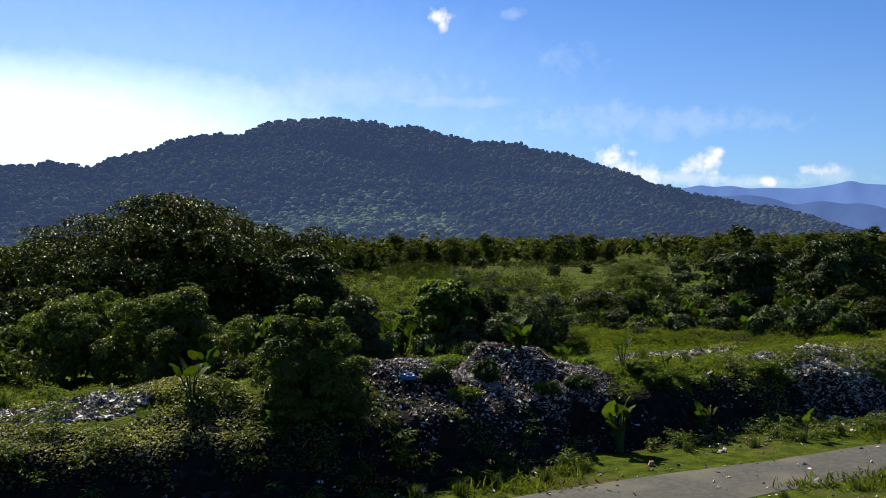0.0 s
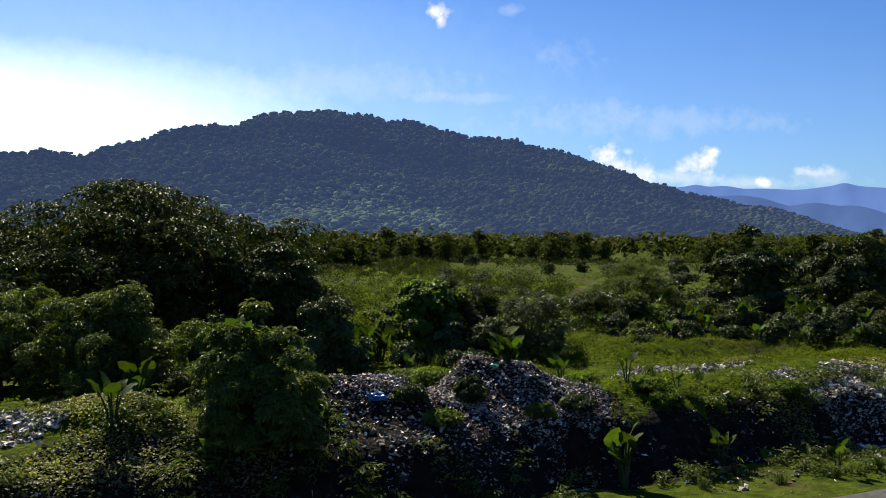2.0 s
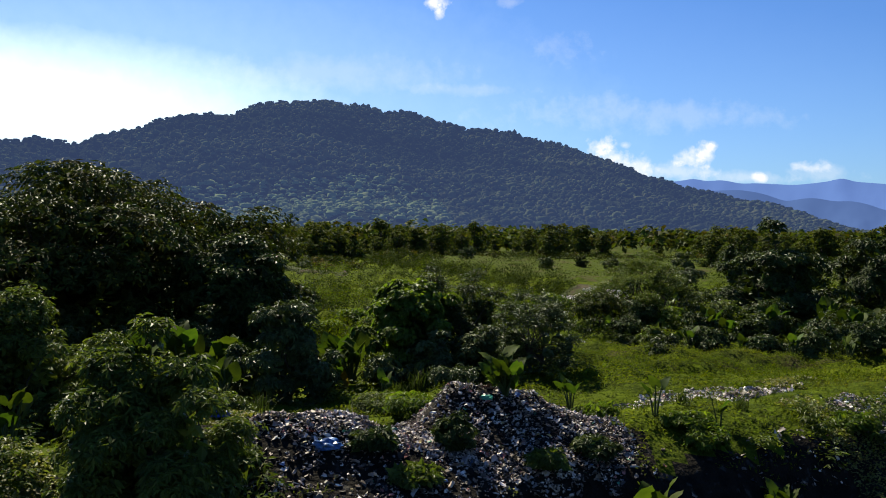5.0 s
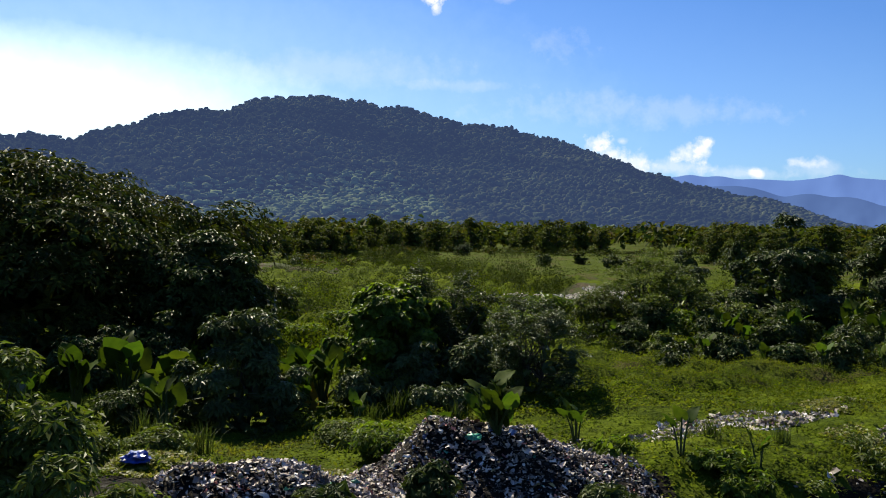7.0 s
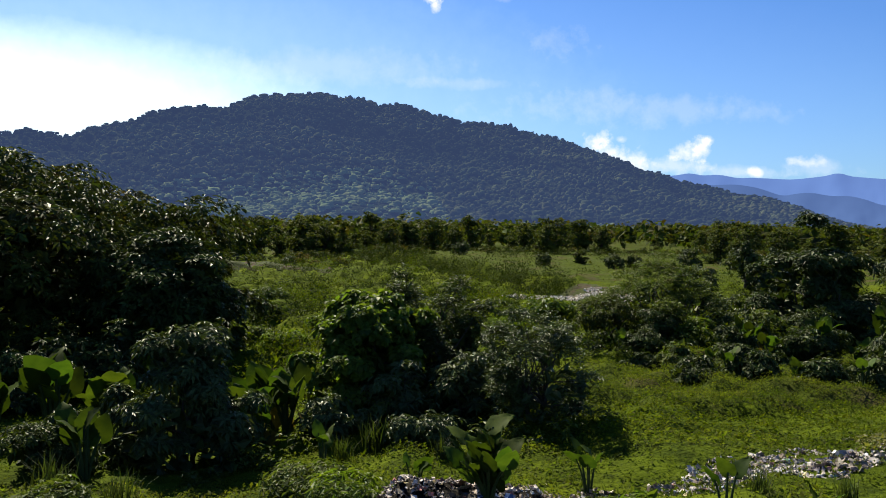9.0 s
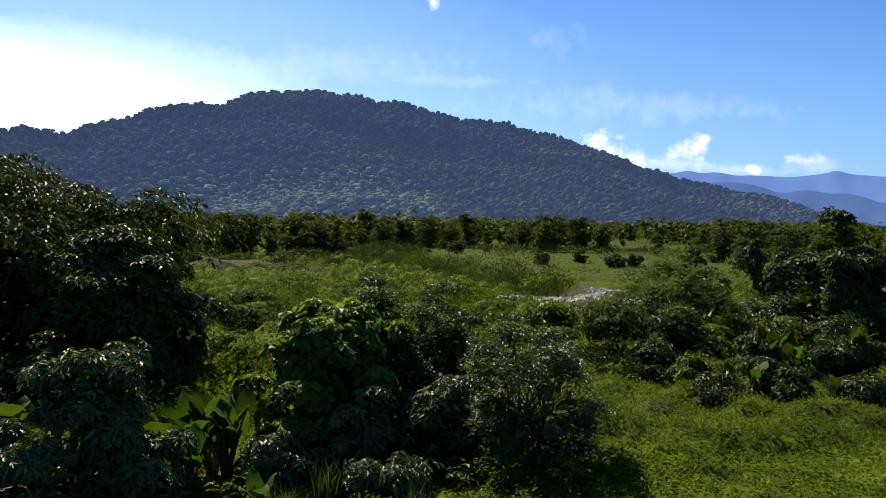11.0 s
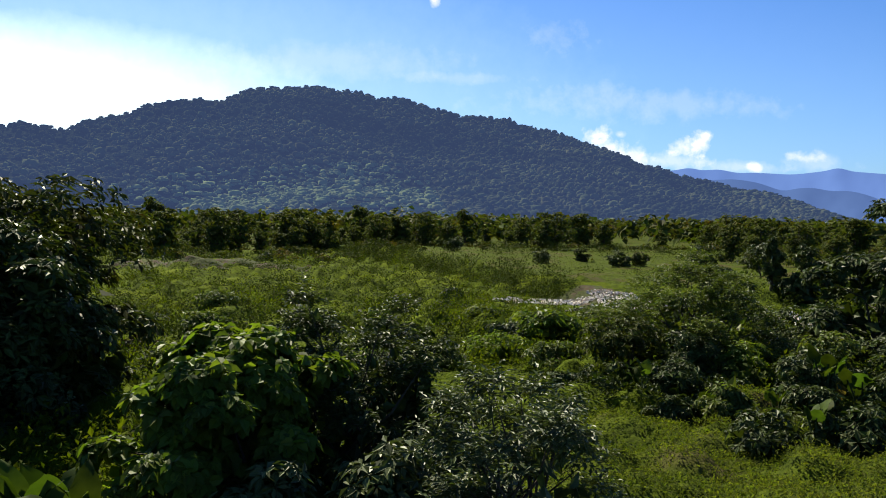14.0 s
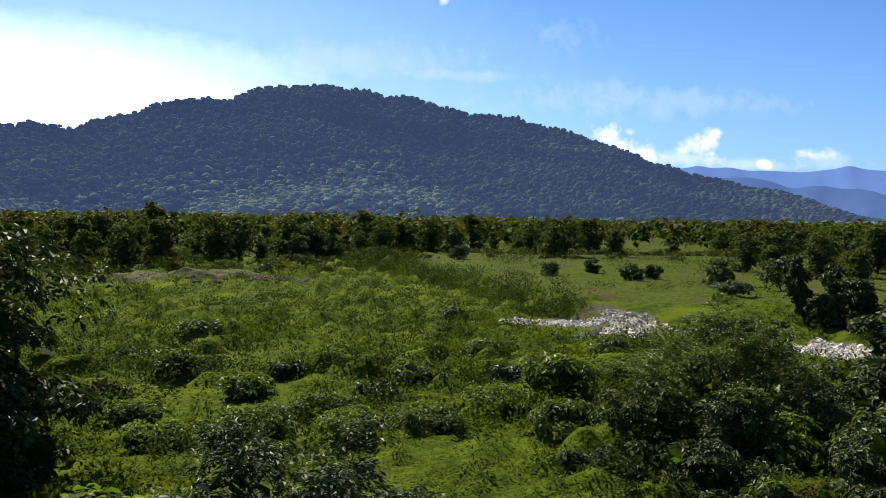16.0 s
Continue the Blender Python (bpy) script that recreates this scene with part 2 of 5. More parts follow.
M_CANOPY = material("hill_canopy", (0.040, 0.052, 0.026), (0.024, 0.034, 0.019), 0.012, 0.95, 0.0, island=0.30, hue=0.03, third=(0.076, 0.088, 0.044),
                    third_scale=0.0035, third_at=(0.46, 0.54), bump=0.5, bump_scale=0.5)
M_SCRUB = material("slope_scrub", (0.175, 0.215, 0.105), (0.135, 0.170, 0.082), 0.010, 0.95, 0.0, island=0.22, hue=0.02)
for _m in (M_HILL, M_CANOPY, M_SCRUB):      # emission standing in for haze, the air between field and distant hill backdrop
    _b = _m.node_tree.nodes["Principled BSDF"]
    _b.inputs["Emission Color"].default_value, _b.inputs["Emission Strength"].default_value = (0.24, 0.38, 0.85, 1), HAZE_GLOW
M_LITTER, M_SCRAP, M_PALE = litter_material("litter", False), litter_material("scrap", True), litter_material("pale_litter", False, 0.62)
M_DUSTY = litter_material("dusty_litter", False, 0.12)

# ---- tools for building ----
RNG = np.random.default_rng(7)
TABLE = np.random.default_rng(3).random((256, 256))


def vnoise(x, y):
    x, y = np.asarray(x, float), np.asarray(y, float)
    xi, yi = np.floor(x).astype(int), np.floor(y).astype(int)
    fx, fy = x - xi, y - yi
    fx, fy = fx * fx * (3 - 2 * fx), fy * fy * (3 - 2 * fy)
    a, b = TABLE[xi % 256, yi % 256], TABLE[(xi + 1) % 256, yi % 256]
    c, d = TABLE[xi % 256, (yi + 1) % 256], TABLE[(xi + 1) % 256, (yi + 1) % 256]
    return (a * (1 - fx) + b * fx) * (1 - fy) + (c * (1 - fx) + d * fx) * fy


def fbm(x, y, size, octaves=4):
    """Fractal noise about 0, roughly -0.5 to 0.5, whose largest lumps are size metres wide."""
    total, k = 0.0, 0.5
    for i in range(octaves):
        f = 2 ** i / size
        total = total + k * (vnoise(np.asarray(x) * f + 17.3 * i, np.asarray(y) * f + 9.1 * i) - 0.5)
        k *= 0.5
    return total


def smooth(a, b, x):
    t = np.clip((x - a) / (b - a), 0, 1)
    return t * t * (3 - 2 * t)


def mesh_from(name, verts, faces, mat, soft=False):
    """A mesh from arrays: verts (n, 3), faces (m, 3) or (m, 4)."""
    me = bpy.data.meshes.new(name)
    verts, faces = np.asarray(verts, np.float32), np.asarray(faces, np.int32)
    k = faces.shape[1]
    me.vertices.add(len(verts))
    me.vertices.foreach_set("co", verts.ravel())
    me.loops.add(faces.size)
    me.loops.foreach_set("vertex_index", faces.ravel())
    me.polygons.add(len(faces))
    me.polygons.foreach_set("loop_start", np.arange(0, faces.size, k, dtype=np.int32))
    me.polygons.foreach_set("loop_total", np.full(len(faces), k, np.int32))
    me.polygons.foreach_set("use_smooth", np.full(len(faces), soft))
    me.update(calc_edges=True)
    me.validate()
    me.materials.append(mat)
    return me


def part(name, me, parent=None, label="", loc=None):
    ob = new(name, me)
    if parent:
        ob.parent = parent
    if loc is not None:
        ob.location = loc
    if label:
        tagged(ob, label)
    return ob


def unit(v):
    return v / np.maximum(np.linalg.norm(v, axis=-1, keepdims=True), 1e-9)


def leaves(points, along, facing, length, width, fold=0.25, rng=RNG, fine=False):
    """Folded lance-shaped leaves, as verts and faces: four points and two triangles each, or six and four for large ones seen from near."""
    n = len(points)
    along = unit(along)
    side = unit(np.cross(along, facing))
    up = np.cross(side, along)
    ln = (length * rng.uniform(0.7, 1.3, n))[:, None]
    w = ln * width * 0.5
    tip = points + along * ln - up * ln * 0.12
    if fine:
        a, b = points + along * ln * 0.22, points + along * ln * 0.62 - up * ln * 0.03
        verts = np.stack((points, a + side * w * 0.92 + up * w * fold, b + side * w * 0.8 + up * w * fold, tip, b - side * w * 0.8 + up * w * fold, a - side * w * 0.92 + up * w * fold), 1).reshape(-1, 3)
        i = np.arange(n)[:, None] * 6
        faces = np.concatenate([i + np.array([t]) for t in ((0, 1, 2), (0, 2, 3), (0, 3, 4), (0, 4, 5))], 1).reshape(-1, 3)
        return verts, faces
    mid = points + along * ln * 0.45
    verts = np.stack((points, mid + side * w + up * w * fold, tip, mid - side * w + up * w * fold), 1).reshape(-1, 3)
    i = np.arange(n)[:, None] * 4
    faces = np.concatenate((i + np.array([[0, 1, 2]]), i + np.array([[0, 2, 3]])), 1).reshape(-1, 3)
    return verts, faces


def sprays(centres, normals, per, length, width, droop, rng=RNG):
    """Rosettes of leaves: per leaves spread round each normal, hanging by droop."""
    n = len(centres)
    c, nn = np.repeat(centres, per, 0), np.repeat(unit(normals), per, 0)
    ref = unit(rng.normal(size=(n * per, 3)))
    out = unit(np.cross(nn, ref))
    along = unit(out + nn * rng.uniform(0.0, 0.7, n * per)[:, None] + np.array([0, 0, -1.0]) * (droop * rng.uniform(0.3, 1.2, n * per))[:, None])
    pts = c + out * (length * 0.25) + rng.normal(size=c.shape) * length * 0.22
    return leaves(pts, along, nn + rng.normal(size=c.shape) * 0.35, length, width, 0.3, rng)


def fronds(points, outward, per, length, width, droop, rng=RNG, fine=False):
    """Sprays of paired leaves along short twigs that reach outward and bend down."""
    n = len(points)
    axis = unit(unit(outward) * np.array([[1, 1, 0.35]]) + rng.normal(size=(n, 3)) * 0.3 + np.array([[0, 0, 0.12]]))
    reach = length * rng.uniform(1.6, 3.0, n)
    p, ax, rc = np.repeat(points, per, 0), np.repeat(axis, per, 0), np.repeat(reach, per)
    k = np.tile(np.arange(per), n)
    t = ((k + 0.5) / per - 0.35)[:, None]
    side = unit(np.cross(ax, np.array([0, 0, 1.0]))) * np.where(k % 2 == 0, 1.0, -1.0)[:, None]
    pos = p + ax * rc[:, None] * t + rng.normal(size=p.shape) * length * 0.08
    pos[:, 2] -= droop * 0.4 * rc * np.maximum(t[:, 0], 0) ** 2
    along = side * 0.9 + ax * 0.7 + rng.normal(size=p.shape) * 0.2
    along[:, 2] -= droop * rng.uniform(0.2, 1.0, len(p))
    facing = rng.normal(size=p.shape) * 0.3
    facing[:, 2] += 1
    return leaves(pos, along, facing, length, width, 0.3, rng, fine)


def whorls(points, axis, per, length, width, droop, rng=RNG, fine=False):
    """A ring of arching leaves round each shoot tip, each shoot of its own size."""
    n = len(points)
    axis = unit(axis)
    ref = unit(np.cross(axis, unit(rng.normal(size=(n, 3)))))
    other = np.cross(axis, ref)
    turn = np.tile(np.arange(per) * 2 * math.pi / per, n) + rng.normal(size=n * per) * 0.25
    p, ax, a, b = (np.repeat(q, per, 0) for q in (points, axis, ref, other))
    ring = np.cos(turn)[:, None] * a + np.sin(turn)[:, None] * b
    along = unit(ring + ax * rng.uniform(-0.1, 0.55, n * per)[:, None])
    along[:, 2] -= droop * rng.uniform(0.25, 0.9, n * per)
    size = np.repeat(length * rng.uniform(0.75, 1.25, n), per)
    facing = ax + ring * 0.4 + rng.normal(size=p.shape) * 0.3
    return leaves(p + ring * (size * 0.12)[:, None] - ax * (size * 0.3 * rng.random(n * per))[:, None], along, facing, size, width, 0.3, rng, fine)


def tube(path, radii, sides=6):
    path = np.asarray(path, float)
    d = unit(np.gradient(path, axis=0))
    ref = np.where(np.abs(d[:, 2:3]) > 0.9, np.array([[1.0, 0, 0]]), np.array([[0, 0, 1.0]]))
    a = unit(np.cross(d, ref))
    b = np.cross(d, a)
    ang = np.linspace(0, 2 * math.pi, sides, endpoint=False)
    r = np.asarray(radii, float)[:, None, None]
    v = path[:, None] + r * (np.cos(ang)[None, :, None] * a[:, None] + np.sin(ang)[None, :, None] * b[:, None])
    k = len(path)
    f = []
    for i in range(k - 1):
        for j in range(sides):
            j2 = (j + 1) % sides
            f.append((i * sides + j, i * sides + j2, (i + 1) * sides + j2, (i + 1) * sides + j))
    return v.reshape(-1, 3), np.array(f)


def join(chunks):
    vs, fs, n = [], [], 0
    for v, f in chunks:
        vs.append(v)
        fs.append(f + n)
        n += len(v)
    return np.concatenate(vs), np.concatenate(fs)


# ---- the lie of the land ----
def along_bank(x, y):
    return 0.916 * x + 0.4 * y


def from_road(x, y):
    return -0.4 * x + 0.916 * y


def heaps(x, y):
    """Height of the tipped mounds above the bank."""
    def bump(cx, cy, a, sx, sn):
        ds = along_bank(x - cx, y - cy) / sx
        dn = from_road(x - cx, y - cy) / sn
        return a * np.exp(-(ds * ds + dn * dn))
    crumble = 1 + 0.8 * fbm(x + 4, y, 2.2, 3)
    return crumble * (bump(4.2, 51.6, 2.15, 3.2, 3.0) + bump(-12.0, 43.5, 1.3, 7.0, 2.6) + bump(-2.2, 46.4, 1.3, 4.2, 2.4) + bump(-7.0, 48.6, 1.0, 3.4, 2.4) + bump(11.5, 53.5, 0.7, 5.0, 2.4)
            + bump(24.0, 60.0, 0.5, 6.0, 3.0) + bump(11.0, 62.5, 0.8, 3.5, 3.0) + bump(-30.0, 38.0, 1.2, 7.0, 3.0))


def lumps(x, y):
    """Overgrown tussocks, 0 to 1: rank growth in patches, low on the lawn."""
    b = 0.65 * vnoise(x / 2.3 + 11, y / 2.3 + 5) + 0.35 * vnoise(x / 1.1 + 3, y / 1.1 + 31)
    m = ((x - 29) * 140 + (y - 182) * 48) / 148
    plateau = smooth(-1, 5, m) * smooth(178, 196, y + 0.34 * (x - 29))
    tip = np.exp(-((x - 33) / 15) ** 2 - ((y - 171) / 13) ** 2) + np.exp(-((x - 50) / 8) ** 2 - ((y - 151) / 10) ** 2)
    return smooth(0.36, 0.86, b) * smooth(-0.22, 0.12, fbm(x + 7, y, 16.0, 2)) * (1 - 0.85 * plateau) * (1 - 0.9 * np.minimum(tip, 1)) * (1 - 0.85 * smooth(20, 26, along_bank(x, y)) * (1 - smooth(53, 58, from_road(x, y))))


def lawn(x, y):
    n, s = from_road(x, y), along_bank(x, y)
    return smooth(56, 60, n) * (1 - smooth(72, 77, n)) * smooth(32, 38, s)


def bank_edge(s, n):
    """Distance from the road at which the bank is half way up, and half the width of its slope."""
    right = smooth(16, 27, s)
    return 37.8 + 2.8 * right + 2.6 * fbm(s, n * 0.5, 6.0, 3), 1.25 - 0.1 * right


def ground_z(x, y):
    x, y = np.asarray(x, float), np.asarray(y, float)
    n, s = from_road(x, y), along_bank(x, y)
    top = np.interp(n, (38, 42, 50, 60, 74, 100, 150, 240), (0.4, 0.9, 0.6, 0.1, -0.8, -1.6, -3.2, -2.6))
    top = top - 0.75 * smooth(18, 27, s) * (1 - smooth(41, 47, n))
    edge, half = bank_edge(s, n)
    k = smooth(edge - half, edge + half, n)
    z = -2.3 + (top + 2.3) * k + heaps(x, y) * k
    rough = np.where(n > 36, 1.0, 0.15) * (1 - 0.85 * smooth(300, 700, np.hypot(x, y)))
    z = z + rough * (1.1 * fbm(x, y, 9.0, 3) + 0.5 * fbm(x + 50, y, 2.6, 3))
    z = z + smooth(43, 46, n) * lumps(x, y) * (1.2 + 0.8 * smooth(75, 110, y)) * (1 - 0.45 * lawn(x, y)) * (1 - smooth(330, 420, y))
    z = z + lawn(x, y) * (0.75 * smooth(0.35, 0.8, vnoise(x / 1.7 + 3, y / 1.7)) + 0.45 * fbm(x + 3, y, 4.5, 2))
    m = ((x - 29) * 140 + (y - 182) * 48) / 148          # old terrace edge across the field
    z = z + 2.8 * smooth(-4.5, 0.5, m) * smooth(168, 186, y + 0.34 * (x - 29)) * (1 - smooth(330, 420, y))
    return z


def grow_lines(lo, fine_lo, fine_hi, hi, step, rate):
    mid = list(np.arange(fine_lo, fine_hi + step, step))
    out, d, p = [], step, mid[-1]
    while p < hi:
        d *= rate
        p += d
        out.append(p)
    back, d, p = [], step, fine_lo
    while p > lo:
        d *= max(rate, 1.06)
        p -= d
        back.append(p)
    return np.array(back[::-1] + mid + out)


def build_ground():
    gx = grow_lines(-4700, -40, 52, 4700, 0.65, 1.06)
    gy = grow_lines(-1500, 30, 130, 4800, 0.65, 1.022)
    X, Y = np.meshgrid(gx, gy)
    Z = ground_z(X, Y)
    w, h = len(gx), len(gy)
    i = (np.arange(h - 1)[:, None] * w + np.arange(w - 1)[None]).ravel()
    faces = np.stack((i, i + 1, i + 1 + w, i + w), 1)
    me = mesh_from("ground", np.stack((X, Y, Z), -1).reshape(-1, 3), faces, M_GROUND, True)
    me.materials.append(M_BANK)
    cx, cy = X[:-1, :-1].ravel(), Y[:-1, :-1].ravel()
    n = from_road(cx, cy)
    wild = n + 2.0 * fbm(cx, cy, 3.0, 3)
    edge, half = bank_edge(along_bank(cx, cy), n)
    bank = (wild > edge - half - 0.4) & (wild < edge + half * 0.75 + 2.2 * (1 - smooth(10, 24, along_bank(cx, cy)))) & (np.abs(along_bank(cx, cy)) < 160)
    bank |= np.hypot((cx - 1.5) / 9.0, (cy - 46.8 - 0.42 * (cx - 1.5)) / 3.6) < 1 + 0.5 * fbm(cx, cy, 2.0, 2)
    bank |= (np.hypot((cx - 4.2), (cy - 50.8)) < 4.4 + 3 * fbm(cx, cy, 2.0, 2)) | (np.hypot((cx + 2.4) / 4.6, (cy - 46.4) / 2.8) < 1 + 0.5 * fbm(cx, cy, 2.0, 2))
    me.materials.append(M_FLOOR)
    me.materials.append(M_SOIL)
    m = ((cx - 29) * 140 + (cy - 182) * 48) / 148
    ragged = 3.0 * fbm(cx, cy, 5.0, 3)
    plateau = (m + ragged > 1) & (cy + 0.34 * (cx - 29) > 186)
    rank = (n + ragged > 42) & (lawn(cx, cy) < 0.4) & ~plateau & (cy < 340) & ~bank
    slope = np.hypot((cx - 27) / 6.5, (cy - 177) / 5.0) + ragged * 0.15 < 1
    slope |= (np.abs(cy - 243 - 0.12 * (cx + 30) + ragged) < 3.0) & (cx < -14) & (cx > -95)
    me.polygons.foreach_set("material_index", np.where(slope, 3, np.where(bank, 1, np.where(rank, 2, 0))).astype(np.int32))
    tagged(new("ground", me), "uneven overgrown field of grass, creeper and bare soil", "ground", kind="structure")


def build_road():
    s = np.arange(-80, 150, 1.0)
    rows = []
    for k, nn in enumerate((29.2, 29.8, 30.6, 31.5, 32.4, 33.1, 33.7)):
        wob = (0.5 if k in (0, 6) else 0.15) * fbm(s, s * 0 + k * 7, 3.0, 3)
        n2 = nn + wob
        x, y = 0.916 * s - 0.4 * n2, 0.4 * s + 0.916 * n2
        z = ground_z(x, y) + (0.015 if k in (0, 6) else 0.06)
        rows.append(np.stack((x, y, z), -1))
    V = np.stack(rows, 0)
    w = len(s)
    i = (np.arange(6)[:, None] * w + np.arange(w - 1)[None]).ravel()
    tagged(new("road", mesh_from("road", V.reshape(-1, 3), np.stack((i, i + 1, i + 1 + w, i + w), 1), M_ROAD, True)),
           "narrow grey gravelled track at the foot of the bank", "road", kind="structure")


build_ground()
build_road()

# ---- hills ----
RIDGE = ((-75, 1.0), (-50, 3.0), (-36, 4.6), (-30, 5.0), (-25.64, 5.19), (-25.2, 5.29), (-24.9, 5.47), (-24.0, 5.30), (-23.4, 5.33), (-22.88, 5.10),
         (-22.32, 5.16), (-21.7, 5.63), (-21.07, 5.87), (-19.64, 6.09), (-18.51, 6.52), (-18.11, 6.82), (-17.03, 7.02), (-15.86, 7.32), (-14.67, 7.46), (-13.3, 7.42),
         (-12.44, 7.81), (-11.74, 8.20), (-10.69, 8.28), (-9.27, 8.34), (-7.85, 8.54), (-6.77, 8.51), (-6.22, 8.35), (-5.32, 8.35), (-4.22, 8.13), (-3.3, 7.83),
         (-2.76, 7.95), (-1.84, 7.94), (-0.91, 7.60), (0.19, 7.33), (1.12, 7.20), (1.67, 6.85), (2.23, 6.79), (3.15, 6.87), (4.07, 6.77), (4.99, 6.67),
         (5.91, 6.28), (8.1, 5.93), (9.75, 5.32), (11.19, 4.86), (12.45, 4.43), (13.7, 3.71), (15.45, 3.39), (16.15, 3.04), (17.52, 2.90), (19.56, 2.31),
         (21.05, 2.14), (22.83, 1.66), (24.11, 1.12), (25.68, 0.57), (28.5, 0.1), (34, 0.0))
EYE_XY = (6.0, 55.0)


def hill_z(az, r):
    """The hill's height at azimuth az (degrees) and distance r from the middle of the field."""
    el = np.interp(az, [a for a, _ in RIDGE], [b for _, b in RIDGE])
    crest = 2450 + 260 * np.sin(np.radians(az * 4))
    top = crest * np.tan(np.radians(el)) + 9.0
    t = np.clip((r - 1150) / (crest - 1150), 0, 1.6)
    rise = np.where(t < 1, 0.35 * t + 0.65 * t ** 1.7, 1 - 0.6 * (t - 1))
    x, y = np.sin(np.radians(az)) * r, np.cos(np.radians(az)) * r
    spur = 1.1 * fbm(x, y, 640.0, 2) + 0.45 * fbm(x + 90, y, 230.0, 2) + 0.3 * fbm(az * 14, r * 0.6, 130.0, 2)
    return -3 + np.maximum(top * rise, 0) + spur * np.minimum(top * 0.7, 170) * 1.15 * np.clip(t * (1 - t) * 4, 0, 1)


def is_scrub(a, r, z):
    """Whether the lower slope is paler, open scrub here."""
    rise = np.degrees(np.arctan2(z - 9, r)) + 0.7 * fbm(a * 40 + 5, r, 260.0, 3)
    top = np.interp(a, (-24, -22.6, -19.1, -16.2, -11.0, -7.8, -5.6, -3.8, -2.0, 0.3, 1.5), (0.6, 1.0, 2.1, 2.75, 3.1, 3.35, 3.65, 3.5, 2.9, 2.3, 0.0))
    return (rise < top) & (fbm(a * 40, r * 0.7, 130.0, 3) > -0.30)


def build_hills():
    az = np.linspace(-75, 34, 330)
    r = np.concatenate((np.linspace(1120, 2770, 124), np.linspace(2800, 3300, 5)))
    A, R = np.meshgrid(az, r)
    Z = hill_z(A, R)
    V = np.stack((EYE_XY[0] + np.sin(np.radians(A)) * R, EYE_XY[1] + np.cos(np.radians(A)) * R, Z), -1)
    w = len(az)
    i = (np.arange(len(r) - 1)[:, None] * w + np.arange(w - 1)[None]).ravel()
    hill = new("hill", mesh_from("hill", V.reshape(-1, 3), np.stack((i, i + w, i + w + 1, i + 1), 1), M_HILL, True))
    tagged(hill, "long forested hill, dark green, with a blue haze glow added", "hill", kind="structure")
    rng = np.random.default_rng(21)
    n = 25000
    a = rng.uniform(-33, 30, n)
    rr = 1130 + (2620 - 1130) * rng.random(n) ** 0.8
    z = hill_z(a, rr)
    ok = (z > 1) & (rr < 2450 + 260 * np.sin(np.radians(a * 4)) + 40)
    a, rr, z = a[ok], rr[ok], z[ok]
    ring = np.linspace(0, 2 * math.pi, 5, endpoint=False)
    tv = np.concatenate((np.stack((np.cos(ring), np.sin(ring), ring * 0 - 0.3), 1), np.stack((0.82 * np.cos(ring + 0.6), 0.82 * np.sin(ring + 0.6), ring * 0 + 0.55), 1), [[0, 0, 0.86]]))
    tf = np.array([(j, (j + 1) % 5, 5 + j) for j in range(5)] + [((j + 1) % 5, 5 + (j + 1) % 5, 5 + j) for j in range(5)] + [(5 + j, 5 + (j + 1) % 5, 10) for j in range(5)])
    n = len(a)
    size = (2.7 + 4.9 * rng.random(n) ** 1.8) * (1 + 0.5 * (rng.random(n) < 0.05)) * (1 + 0.6 * fbm(a * 30, rr, 160.0, 2))
    scrub = is_scrub(a, rr, z)
    size = np.where(scrub, size * 1.1, size)
    c = np.stack((EYE_XY[0] + np.sin(np.radians(a)) * rr, EYE_XY[1] + np.cos(np.radians(a)) * rr, z + size * 0.35), -1)
    jig = 1 + rng.uniform(-0.34, 0.34, (n, len(tv), 1))
    v = c[:, None] + tv[None] * jig * size[:, None, None] * np.stack((rng.uniform(0.8, 1.3, n), rng.uniform(0.8, 1.3, n), np.where(scrub, 0.7, 1.0) * rng.uniform(0.65, 1.15, n)), -1)[:, None]
    f = (np.arange(n)[:, None, None] * len(tv) + tf[None]).reshape(-1, 3)
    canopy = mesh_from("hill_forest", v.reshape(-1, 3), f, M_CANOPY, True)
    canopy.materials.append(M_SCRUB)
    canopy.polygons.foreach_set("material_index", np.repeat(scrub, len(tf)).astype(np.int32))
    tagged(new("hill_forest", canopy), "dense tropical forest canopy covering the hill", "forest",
           kind="stuff")


